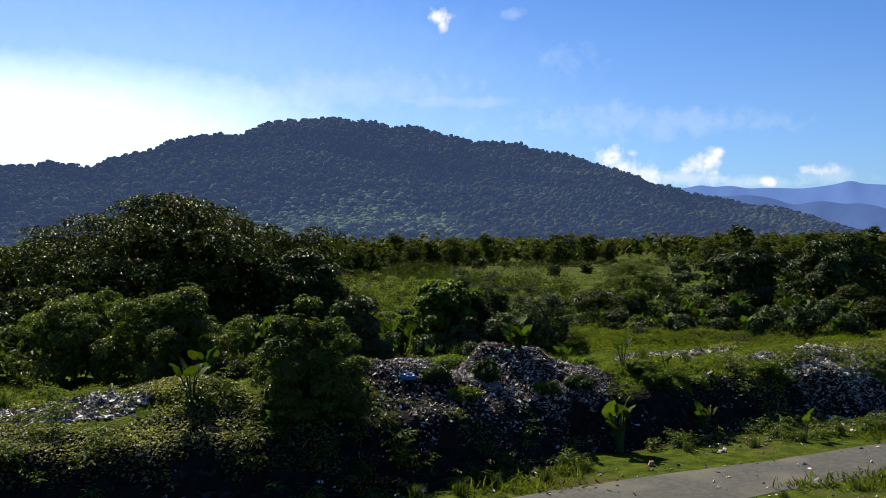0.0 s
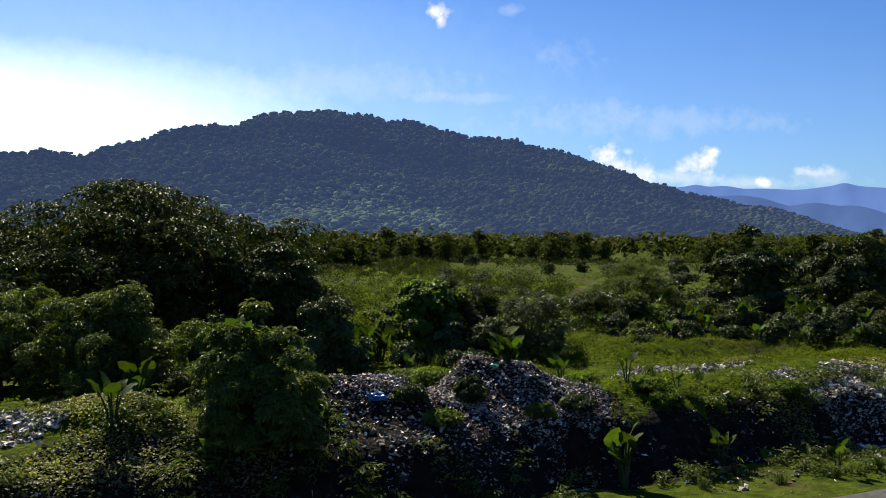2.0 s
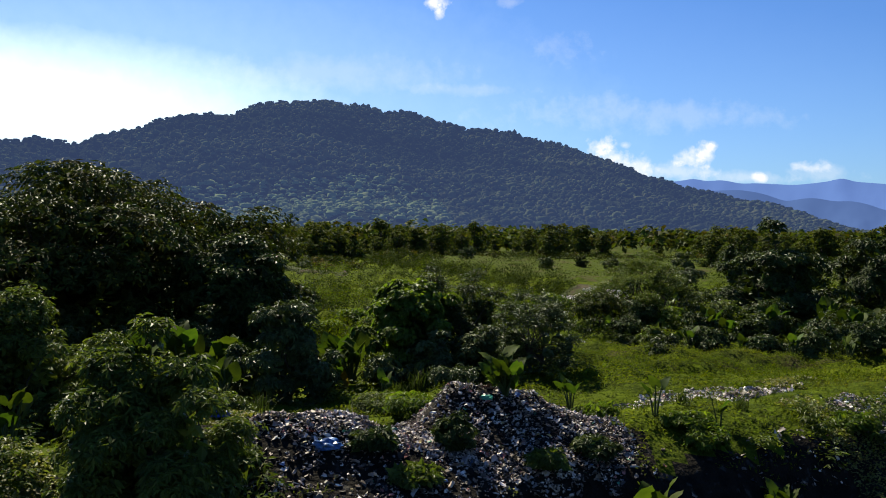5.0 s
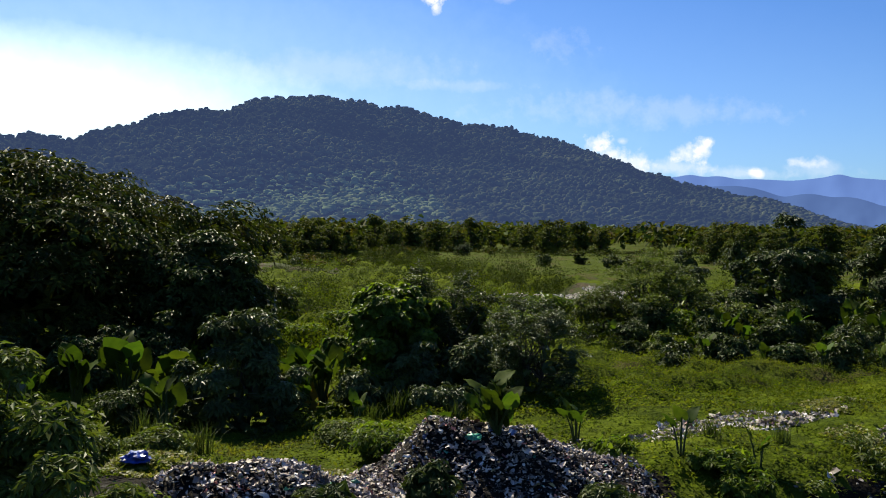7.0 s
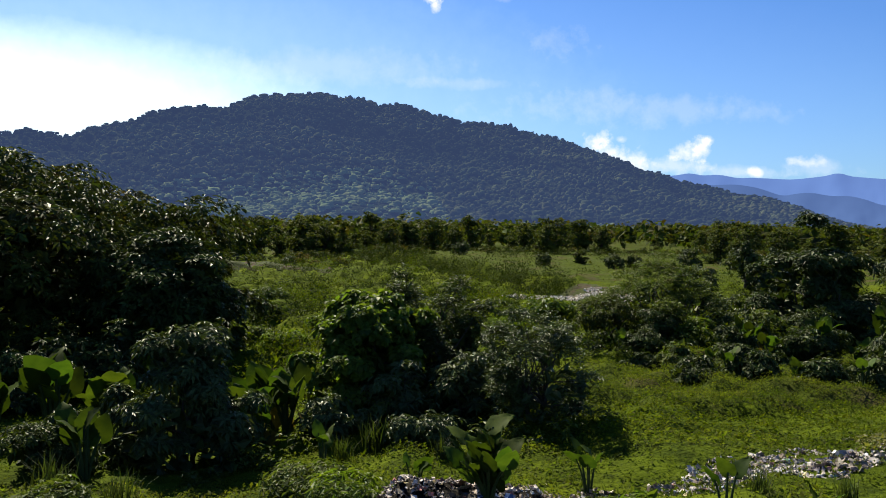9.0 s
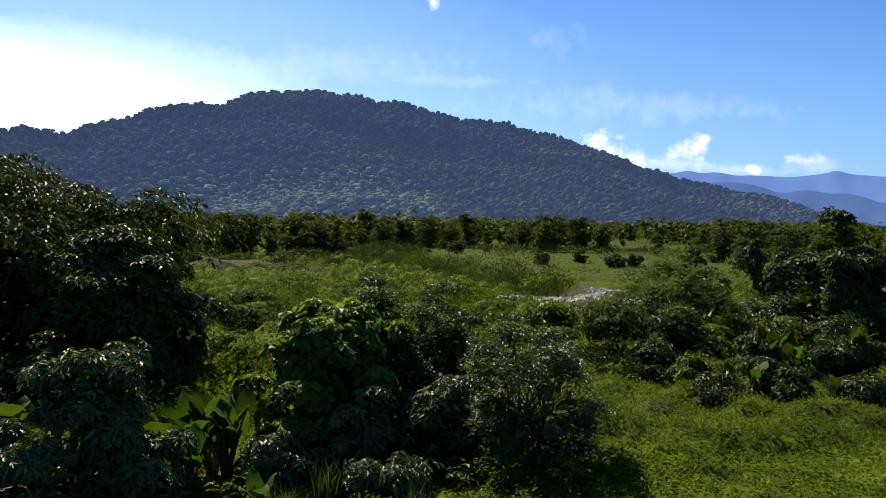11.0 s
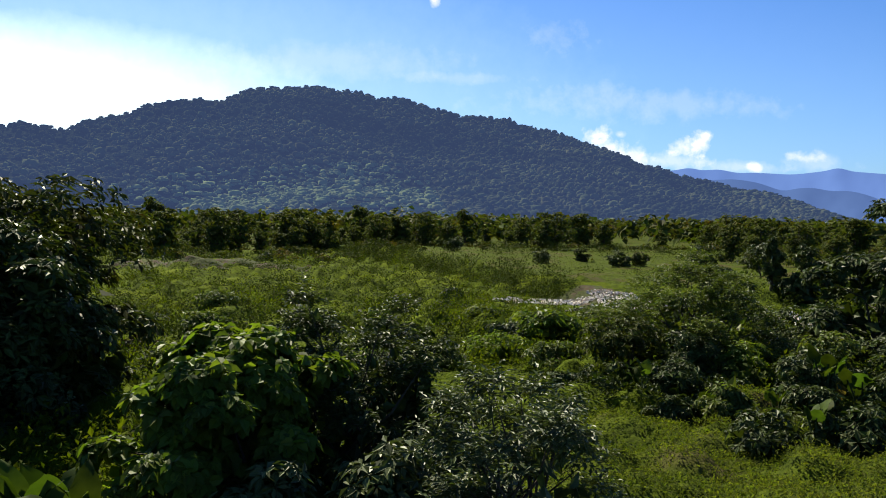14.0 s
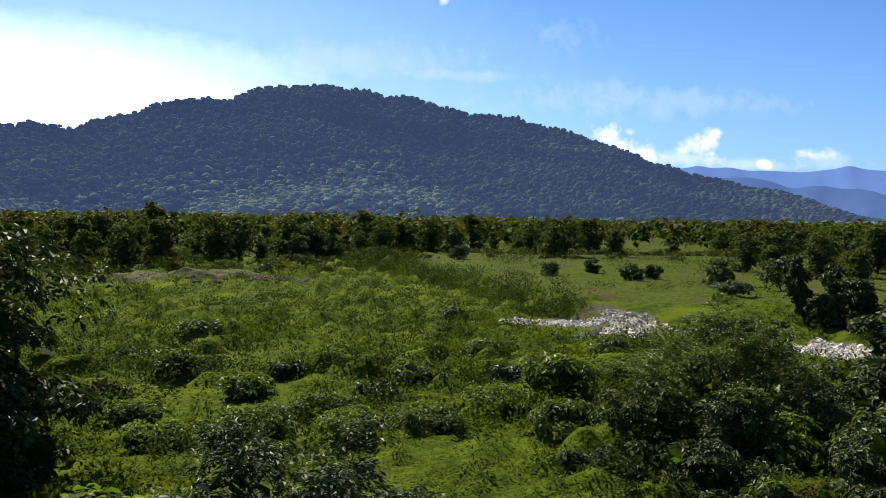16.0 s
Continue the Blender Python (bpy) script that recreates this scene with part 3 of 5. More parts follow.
def build_ranges():
    # Blue base colours and emission below stand in for haze over the ranges.
    for name, pts, dist, col in (
            ("backdrop_range", ((9, 3.2), (13.35, 3.5), (15.6, 3.55), (16.5, 3.72), (17.2, 3.55), (18.2, 3.62), (19.4, 3.37), (20.2, 3.4), (22.6, 3.28), (23.1, 3.32), (24.4, 3.5), (25.0, 3.7),
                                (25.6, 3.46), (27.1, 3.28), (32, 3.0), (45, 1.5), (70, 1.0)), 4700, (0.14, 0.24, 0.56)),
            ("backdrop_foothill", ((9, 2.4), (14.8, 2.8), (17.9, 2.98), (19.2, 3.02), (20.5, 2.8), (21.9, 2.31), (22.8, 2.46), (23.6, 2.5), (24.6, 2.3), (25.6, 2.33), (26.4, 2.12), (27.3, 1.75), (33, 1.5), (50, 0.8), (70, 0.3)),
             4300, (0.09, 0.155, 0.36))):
        az = np.linspace(pts[0][0], pts[-1][0], 400)
        el = np.interp(az, [p[0] for p in pts], [p[1] for p in pts]) + 0.05 * fbm(az, az * 0, 1.0, 5)
        el = np.convolve(np.pad(el, 2, "edge"), np.full(5, 0.2), "valid")
        rows = []
        for k in np.linspace(0, 1, 14):
            r = dist - 700 * (1 - k)
            rows.append(np.stack((np.sin(np.radians(az)) * r, np.cos(np.radians(az)) * r, -4 + np.tan(np.radians(el)) * dist * k ** 1.2 + 60 * fbm(az * 2, az * 0 + k * 6, 3.0, 4) * k * (1 - k) * 4), -1))
        V = np.stack(rows, 0)
        w = len(az)
        i = (np.arange(13)[:, None] * w + np.arange(w - 1)[None]).ravel()
        mat = material("haze_blue_" + name, tuple(c * 0.5 for c in col), tuple(c * 0.45 for c in col), 0.004, 1.0, 0.0)
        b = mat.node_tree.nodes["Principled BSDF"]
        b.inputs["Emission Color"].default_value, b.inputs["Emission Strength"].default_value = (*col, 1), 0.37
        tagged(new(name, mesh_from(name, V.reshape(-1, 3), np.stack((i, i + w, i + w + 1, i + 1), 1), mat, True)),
               "far mountain range with pale blue haze painted on", "mountains", kind="structure")


build_hills()
build_ranges()

# ---- trees ----
def tree_meshes(name, height, radius, base, lobes, clusters, per, leaf, width, droop, mat, seed, stems=1, flat=0.75, lobe_size=(0.2, 0.42), open_=0.0, taper=0.3, airy=False):
    """Trunk and crown meshes of a tree that stands at the origin. base: where the crown begins, as a part of the height."""
    rng = np.random.default_rng(seed)
    cz = height * (base + 0.92) / 2
    hz = height * (1.0 - base) / 2
    radii = radius * rng.uniform(*lobe_size, lobes)
    zr = np.minimum(radii * flat * 0.8, hz * 0.6)
    k = np.arange(lobes)
    up = np.sort(rng.uniform(-1.0, 1.0, lobes))
    ang = k * 2.39996 + rng.uniform(-0.5, 0.5, lobes)
    flatr = np.where(up > 0, np.sqrt(1 - up * up) * (1 - taper * up), 1 - 0.12 * up * up)
    out = rng.uniform(0.66, 1.16, lobes) * np.where(rng.random(lobes) < 0.2, 0.5, 1.0) * np.where(rng.random(lobes) < 0.14, 1.18, 1.0)
    out = out * (1 + 0.55 * fbm(np.cos(ang) * 1.3 + seed, np.sin(ang) * 1.3 + up, 1.0, 2))
    belly = np.where(up < 0, 1 - 0.25 * up * up, 1.0)
    centres = np.stack((np.cos(ang) * flatr * (radius - radii) * out * belly, np.sin(ang) * flatr * (radius - radii) * out * belly, cz + up * (hz - zr) * out ** 0.7), 1)
    centres[:, :2] *= rng.uniform(0.88, 1.12, 2)
    area = radii ** 2
    clusters = int(clusters * 0.66)
    pick = rng.choice(lobes, int(clusters * 1.7), p=area / area.sum())
    d = unit(rng.normal(size=(len(pick), 3)))
    d[:, 2] = np.where(d[:, 2] < -0.4, -d[:, 2], d[:, 2])
    shell = np.where(rng.random(len(pick)) < 0.12, rng.uniform(0.4, 0.85, len(pick)), rng.uniform(0.85, 1.08, len(pick)))[:, None]
    ext = np.stack((radii, radii, zr), 1)
    p = centres[pick] + d * ext[pick] * shell
    p = p + 0.10 * radius * np.stack((fbm(p[:, 1] + seed, p[:, 2], radius * 0.3, 2), fbm(p[:, 0] + seed, p[:, 2] + 5, radius * 0.3, 2), fbm(p[:, 0], p[:, 1] + seed, radius * 0.3, 2)), 1)
    shoot = rng.random(len(p)) < 0.10                  # single shoots that stand out of the crown
    p = p + unit(p - np.array([0, 0, cz * 0.6])) * (shoot * rng.uniform(0.03, 0.16, len(p)) * min(radius, 2.5))[:, None]
    keep = np.ones(len(p), bool)
    if open_:
        keep &= rng.random(len(p)) > open_ * (fbm(p[:, 0] * 2 + seed, p[:, 2] * 2 + p[:, 1], radius * 0.5, 2) + 0.5)
    p, d = p[keep][:clusters], d[keep][:clusters]
    p[:, 2] = np.maximum(p[:, 2], 0.15)
    if airy:
        outer = fronds(p, d + 0.6 * unit(p - np.array([0, 0, cz])), per, leaf, width, droop, rng)
    else:
        outer = whorls(p, d * 0.55 + 0.35 * unit(p - np.array([0, 0, cz])) + np.array([0, 0, 0.75]), per, leaf * 1.28, width, droop, rng, width > 0.7)
    inner = rng.choice(lobes, int(clusters * (0.30 - 0.4 * min(open_, 0.6))), p=area / area.sum())
    di = unit(rng.normal(size=(len(inner), 3)))
    q = centres[inner] * np.array([[0.9, 0.9, 1.0]]) + di * ext[inner] * rng.uniform(0.1, 0.72, (len(inner), 1))
    q[:, 2] = np.maximum(q[:, 2] * rng.uniform(0.45, 1.0, len(q)) - 0.1 * radius, 0.2)
    v, f = join((outer, leaves(q, rng.normal(size=q.shape), rng.normal(size=q.shape), leaf * 2.6, max(width, 0.6), 0.3, rng)))
    v[:, 2] = np.maximum(v[:, 2], 0.05)
    crown = mesh_from(name + "_crown", v, f, mat)
    chunks = []
    rt = 0.035 * height * (0.8 if stems == 1 else 0.5)
    for s in range(stems):
        a = 2 * math.pi * s / stems + seed
        spread = 0.0 if stems == 1 else radius * 0.3
        foot = np.array((math.cos(a), math.sin(a), 0)) * (0 if stems == 1 else 0.25)
        head = np.array((math.cos(a) * spread, math.sin(a) * spread, height * (base * 0.7 + 0.2)))
        t = np.linspace(0, 1, 6)[:, None]
        path = foot * (1 - t) + head * t + np.array((0.1, 0.07, 0)) * height * 0.4 * np.sin(t * 5 + seed) * t * (1 - t)
        path[0, 2] = -0.4
        chunks.append(tube(path, np.linspace(rt * 1.3, rt * 0.7, 6), 7))
        for c in centres[s::stems]:
            mid = path[4] * 0.5 + c * 0.5 + rng.normal(size=3) * radius * 0.06
            chunks.append(tube(np.array((path[3 + rng.integers(0, 3)], mid, mid * 0.35 + c * 0.65, c)), (rt * 0.5, rt * 0.34, rt * 0.18, rt * 0.05), 5))
    v, f = join(chunks)
    trunk = mesh_from(name + "_trunk", v, f, M_BARK, True)
    return trunk, crown


def stand(ob, x, y, turn=0.0, size=1.0, sink=0.0):
    ob.location = (x, y, float(ground_z(x, y)) - sink)
    ob.rotation_euler = (0, 0, turn)
    ob.scale = (size, size, size)
    return ob


def tree(name, x, y, label, category="tree", group="", **how):
    trunk, crown = tree_meshes(name, **how)
    root = tagged(new(name), label, category, group)
    part("trunk", trunk, root)
    part("crown", crown, root)
    return stand(root, x, y)


# the great spreading tree and its neighbours
tree("spreading_tree", -29.5, 93, "huge spreading broadleaf tree with a dense dark domed crown", height=15.6, radius=18.4, base=0.20, lobes=92, clusters=16500, per=6,
     leaf=0.42, width=0.42, droop=0.5, mat=LEAF["olive"], seed=2, flat=0.6, lobe_size=(0.13, 0.25), taper=0.1, open_=0.2)
tree("spreading_tree", -50, 98, "wide dark broadleaf tree behind the bank", height=11.5, radius=12.0, base=0.0, lobes=40, clusters=4000, per=6,
     leaf=0.5, width=0.42, droop=0.5, mat=LEAF["olive"], seed=5, flat=0.6, lobe_size=(0.16, 0.3))

tree("spreading_tree", -15.5, 93.5, "dark rounded tree at the foot of the spreading one", height=9.6, radius=6.2, base=0.0, lobes=26, clusters=3600, per=6,
     leaf=0.42, width=0.42, droop=0.5, mat=LEAF["olive"], seed=6, flat=0.6, lobe_size=(0.2, 0.36))

tree("spreading_tree", -14.4, 87.0, "dark leafy tree in front of the spreading one", height=10.8, radius=5.9, base=0.0, lobes=46, clusters=5200, per=6,
     leaf=0.38, width=0.42, droop=0.5, mat=LEAF["broad"], seed=8, flat=0.8, lobe_size=(0.2, 0.34))

# small trees along the bank and on the tip
SMALL = (
    # kind, x, y, label, height, radius, base, lobes, clusters, leaf, width, droop, leaves, stems, flatness, openness
    ("bushy_tree", -6.3, 41.4, "bushy young tree with drooping green leaves growing on the bank", 5.3, 3.2, 0.0, 36, 6600, 0.25, 0.36, 0.7, "bright", 3, 0.8, 0.0),
    ("bushy_tree", -16.3, 53.5, "leafy small tree with layered sprays behind the rubbish bank", 6.5, 4.6, 0.02, 34, 5400, 0.29, 0.34, 0.6, "bright", 3, 0.6, 0.0),
    ("bushy_tree", -23.5, 56, "leafy small tree with light green sprays behind the bank", 6.0, 5.2, 0.02, 34, 5400, 0.29, 0.34, 0.6, "bright", 3, 0.6, 0.0),
    ("bushy_tree", -33, 58, "leafy small tree in shade behind the bank", 5.6, 5.2, 0.02, 22, 1612, 0.45, 0.36, 0.6, "olive", 3, 0.6, 0.0),
    ("bushy_tree", -6.3, 63.5, "small tree with greyish layered foliage", 6.2, 2.9, 0.0, 30, 3400, 0.29, 0.34, 0.7, "grey", 2, 0.6, 0.0),
    ("bushy_tree", 0.3, 71.6, "dense dark green tree with large drooping leaves", 6.0, 3.5, 0.0, 40, 3300, 0.29, 0.8, 0.75, "lush", 3, 0.7, 0.0),
    ("airy_tree", 3.0, 76.0, "dark leafy tree behind one with large drooping leaves", 7.5, 3.7, 0.02, 48, 4600, 0.28, 0.38, 0.6, "broad", 3, 0.6, 0.3),
    ("airy_tree", 7.4, 67.5, "slender shrub tree with small airy greyish leaves", 5.3, 2.5, 0.0, 44, 2700, 0.24, 0.34, 0.4, "grey", 4, 0.8, 0.5),
    ("airy_tree", 22.8, 104, "spreading tree with fine open foliage over the rubbish", 8.3, 6.0, 0.06, 56, 6200, 0.30, 0.36, 0.35, "bright", 3, 0.5, 0.35),
    ("bushy_tree", 36.2, 104, "large dark bushy tree beside the rubbish field", 10.8, 6.6, 0.0, 28, 3400, 0.45, 0.4, 0.6, "broad", 3, 0.6, 0.0),
    ("bushy_tree", 48, 107, "large dark bushy tree in a row of trees", 11.2, 7.2, 0.0, 28, 3000, 0.47, 0.4, 0.6, "broad", 3, 0.6, 0.0),
    ("bushy_tree", 60, 112, "dark tree at the edge of the rubbish field", 9.5, 7.5, 0.0, 22, 1860, 0.56, 0.4, 0.6, "broad", 2, 0.6, 0.0),
)
for k, (name, x, y, label, h, r, base, lobes, clusters, leaf, width, droop, kind, stems, flat, open_) in enumerate(SMALL):
    tree(name, x, y, label, height=h, radius=r, base=base, lobes=lobes, clusters=clusters, per=7, leaf=leaf * (0.72 if y < 60 else 0.86), width=width, droop=droop, mat=LEAF[kind],
         seed=11 + k, stems=stems, flat=flat * 1.1, lobe_size=(0.10, 0.22) if name == "airy_tree" else (0.14, 0.28), open_=open_, airy=name == "airy_tree")
# Shrubs at x -41..-15, y 73..86 are added to darken the spreading tree's shade.
for k, (x, y, h, r, kind) in enumerate(((14.5, 95.5, 2.9, 2.2, "broad"), (18.6, 94.5, 2.8, 2.6, "broad"), (23.2, 97, 3.6, 2.8, "lush"), (28.0, 96, 3.2, 2.6, "bright"), (32.5, 97.5, 3.6, 3.0, "broad"), (37.0, 99, 3.8, 3.0, "broad"), (21.0, 93.6, 2.6, 2.2, "broad"), (26.0, 93.8, 2.6, 2.2, "broad"),
                                        (1.2, 68.6, 3.5, 2.2, "grey"), (4.2, 70.0, 3.6, 2.2, "grey"), (-1.2, 66.5, 1.8, 1.5, "grey"),
                                        (-9.0, 52.0, 1.6, 1.6, "bright"), (-11.2, 55.0, 2.0, 2.0, "bright"), (-7.4, 54.0, 1.4, 1.4, "bright"), (-12.4, 50.0, 1.6, 1.7, "olive"), (-26.0, 45.0, 2.0, 2.2, "bright"),
                                        (-31.0, 44.0, 2.0, 2.4, "olive"), (-0.6, 58.2, 1.0, 2.2, "bright"), (2.2, 47.2, 1.3, 0.8, "broad"), (12.5, 51.5, 0.9, 1.3, "lush"), (36.5, 139, 3.0, 3.6, "broad"),
                                        (-34, 260, 3.6, 2.6, "broad"), (12.5, 300, 5.0, 3.6, "broad"), (45, 228, 4.2, 3.0, "broad"), (50, 232, 3.4, 2.2, "olive"), (55, 198, 2.6, 3.4, "grey"), (30, 236, 3.4, 2.3, "broad"),
                                        (9, 178, 1.8, 2.2, "broad"), (15, 168, 1.6, 1.8, "broad"), (-6, 128, 1.6, 2.0, "broad"), (2, 119, 1.5, 1.8, "grey"), (-22, 136, 1.7, 2.4, "broad"), (-18, 119, 1.4, 1.8, "brown"), (13, 122, 1.8, 2.4, "grey"),
                                        (58, 214, 6.0, 4.0, "broad"), (67, 208, 6.4, 4.6, "broad"), (40, 244, 3.4, 2.0, "olive"), (48, 183, 1.6, 1.4, "bright"),
                                        (-34.0, 36.5, 1.6, 2.0, "olive"), (-22.0, 36.8, 1.4, 2.4, "bright"), (30.5, 120, 5.6, 2.6, "broad"), (12.9, 95.8, 2.0, 1.0, "broad"), (2.5, 64.5, 2.0, 1.6, "grey"),
                                        (-10.5, 61.5, 2.4, 2.0, "broad"), (-20.5, 60, 3.2, 2.6, "bright"), (22.0, 87.4, 1.2, 1.6, "bright"), (23.4, 88.0, 1.8, 1.5, "broad"), (32.6, 85.2, 1.9, 1.6, "broad"), (36.8, 84.0, 1.8, 1.7, "broad"), (27.8, 88.6, 2.0, 1.6, "broad"), (20.8, 97.5, 4.2, 3.2, "broad"), (17.0, 99, 3.8, 3.0, "olive"), (25.6, 86.6, 1.4, 1.6, "broad"), (27.6, 85.4, 1.2, 1.6, "olive"), (30.0, 84.0, 1.5, 1.6, "broad"), (33.0, 81.8, 1.3, 1.6, "bright"), (17.8, 90.8, 1.4, 1.6, "broad"),
                                        (-36, 84, 4.6, 4.0, "broad"), (-31, 82.5, 4.4, 3.8, "olive"), (-26, 82, 4.8, 3.8, "broad"), (-21, 82.5, 4.4, 3.6, "olive"), (-16.5, 84, 4.0, 3.4, "broad"), (-41, 86, 5.0, 4.2, "olive"),
                                        (20.0, 55.0, 0.7, 1.4, "lush"), (12.0, 52.6, 0.7, 1.2, "lush"), (8.6, 54.0, 0.5, 1.0, "lush"),
                                        (32.5, 84.5, 2.8, 2.4, "broad"), (36.5, 83.5, 3.0, 2.6, "broad"), (41.0, 83.0, 3.2, 2.8, "olive"), (36.0, 88.5, 3.4, 2.8, "broad"), (29.0, 88.5, 2.6, 2.2, "broad"), (46.0, 86.0, 3.4, 3.0, "broad"),
                                        (42.0, 90.0, 3.6, 3.0, "olive"), (24.0, 90.0, 2.4, 1.8, "broad"), (20.0, 89.5, 1.6, 1.6, "bright"), (5.6, 71.5, 2.6, 2.0, "grey"), (-0.4, 45.4, 0.8, 0.9, "broad"), (5.6, 47.8, 0.7, 0.9, "bright"), (7.6, 49.6, 0.8, 1.1, "broad"), (1.0, 44.6, 0.6, 1.0, "bright"), (-4.6, 44.0, 0.7, 1.0, "bright"), (0.6, 55.2, 0.9, 1.8, "lush"), (-17.5, 74.5, 4.2, 3.2, "broad"), (-22.5, 73, 4.2, 3.2, "broad"), (-15.5, 79.5, 4.6, 3.2, "broad"),
                                        (19.0, 82.8, 1.9, 1.7, "broad"), (22.0, 80.8, 2.2, 2.0, "broad"), (25.2, 79.4, 2.4, 2.0, "broad"), (28.6, 78.6, 2.4, 2.1, "broad"), (32.2, 78.0, 2.6, 2.2, "broad"), (36.0, 77.6, 2.6, 2.3, "broad"),
                                        (-9.0, 103, 1.7, 2.6, "lush"), (-4.0, 107, 1.9, 2.8, "bright"), (1.5, 104, 2.0, 2.6, "lush"), (6.0, 108, 1.8, 2.6, "bright"), (10.5, 112, 2.2, 3.0, "lush"), (-1.0, 113, 1.6, 2.6, "bright"),
                                        (-13.0, 110, 1.5, 2.4, "bright"), (14.0, 106, 2.0, 2.4, "bright"), (27.0, 101, 3.6, 3.2, "broad"), (31.0, 107, 4.4, 3.4, "broad"), (15.0, 117, 2.2, 3.2, "lush"), (-8.0, 120, 1.6, 2.6, "lush"), (4.0, 126, 1.7, 2.8, "bright"),
                                        (20.0, 128, 2.0, 3.4, "lush"), (-15.0, 127, 1.6, 2.8, "bright"), (11.0, 137, 1.7, 3.0, "bright"), (-3.0, 142, 1.6, 3.0, "lush"), (24.0, 143, 2.2, 3.4, "bright"), (-27.0, 122, 1.8, 3.0, "lush"), (-19.0, 148, 1.6, 3.2, "bright"), (8.0, 155, 1.8, 3.2, "broad"))):
    tree("shrub", x, y, "leafy dark green shrub among tall taro plants", "shrub", height=h, radius=r, base=0.0, lobes=14, clusters=int((150 + 130 * r) * (0.6 if y > 115 else 2.0 if y < 66 else 1.0)), per=6,
         leaf=0.17 if y < 66 else 0.26 if y < 115 else 0.42, width=0.42, droop=0.7, mat=LEAF[kind], seed=40 + k, stems=3, flat=0.7)

for k, (x, y, h, r) in enumerate(((53.0, 168, 8.4, 1.6), (57.0, 166, 8.6, 2.0), (55.0, 165, 4.8, 2.2), (61.0, 168, 6.0, 2.6), (66.0, 164, 7.4, 3.0))):
    tree("vine_column", x, y, "dead trunk smothered in a dark curtain of climbing vines", "tree", "vine-covered trunks", height=h, radius=r, base=0.0, lobes=16, clusters=520, per=6,
         leaf=0.42, width=0.5, droop=1.0, mat=LEAF["broad"], seed=150 + k, stems=1, flat=1.2, taper=0.1)

# belt of woodland behind the field: a few grown trees, then copies
BELT = [tree_meshes("belt", height=13.0, radius=r, base=b, lobes=20, clusters=520, per=4, leaf=0.72, width=0.6, droop=0.5, mat=LEAF["far"], seed=60 + k, flat=0.7, open_=0.3)
        for k, (r, b) in enumerate(((4.8, 0.0), (5.8, 0.0), (4.0, 0.15), (6.6, 0.0), (3.8, 0.0)))]
rng = np.random.default_rng(5)
belt_first = []


def belt_tree(x, y, size, turn, k):
    if len(belt_first) < len(BELT):
        root = tagged(new("field_tree"), "tall broadleaf tree in the belt of woodland behind the field", "tree", "belt of trees")
        trunk, crown = BELT[len(belt_first)]
        part("trunk", trunk, root)
        part("crown", crown, root)
        stand(root, x, y, turn, size, 0.2)
        belt_first.append(root)
        return
    m = pose(x, y, float(ground_z(x, y)) - 0.2, 0, 0, math.degrees(turn))
    made = copy_thing(belt_first[k], m)
    made.scale = (size, size, size)


spots = []
for x, y, s in ((-78, 262, 0.85), (-70, 268, 0.95), (-62, 272, 1.0), (-56, 300, 1.15), (-88, 270, 0.8), (-110, 300, 1.1), (-100, 310, 1.2), (-92, 300, 1.1), (-120, 305, 1.0), (-100, 385, 1.5), (-45, 372, 1.35), (-20, 380, 1.25), (20, 405, 1.3), (66, 400, 1.35), (120, 380, 1.2), (42, 322, 0.95), (47, 330, 1.0), (38, 352, 0.9), (62, 330, 0.8),
                (-40, 330, 0.95), (-28, 338, 1.0), (-12, 345, 0.9), (4, 350, 1.0), (12, 345, 0.8), (95, 205, 0.6), (84, 215, 0.62), (108, 230, 0.7), (75, 235, 0.6), (100, 250, 0.75), (88, 240, 0.85), (105, 222, 0.9), (120, 245, 1.0), (80, 262, 0.8), (112, 264, 1.0), (128, 228, 0.9), (92, 275, 0.9), (140, 260, 1.0)):
    spots.append((x, y, s))
while len(spots) < 190:
    y = rng.uniform(300, 470)
    x = rng.uniform(-0.62, 0.62) * y
    front = 322 + 22 * math.sin(x / 37.0) + (70 if 10 < x < 125 else 0)
    if y < front:
        continue
    spots.append((x, y, rng.uniform(0.45, 1.1) * rng.uniform(0.8, 1.25)))
for x, y, s in spots:
    belt_tree(x, y, s, rng.uniform(0, 6.28), int(rng.integers(0, len(BELT))))


def far_woods():
    """Woodland from the belt to the foot of the hill, as one mass of crowns."""
    rng = np.random.default_rng(8)
    n = 2200
    y = 440 + 800 * rng.random(n) ** 1.2
    x = rng.uniform(-0.75, 0.85, n) * y
    z = ground_z(x, y)
    hgt = rng.uniform(8.0, 17.0, n)
    per = 13
    c = np.repeat(np.stack((x, y, z + hgt * 0.62), 1), per, 0)
    d = unit(rng.normal(size=(n * per, 3)))
    d[:, 2] = np.abs(d[:, 2]) * 1.2 - 0.3
    hh = np.repeat(hgt, per)[:, None]
    p = c + d * hh * np.array([[0.46, 0.46, 0.4]]) * rng.uniform(0.6, 1.05, (n * per, 1))
    v, f = sprays(p, unit(d + np.array([0, 0, 0.8])), 2, 3.6, 0.75, 0.5, rng)
    tagged(new("far_woods", mesh_from("far_woods", v, f, LEAF["far"])), "continuous woodland reaching to the foot of the hill", "woodland", kind="stuff")


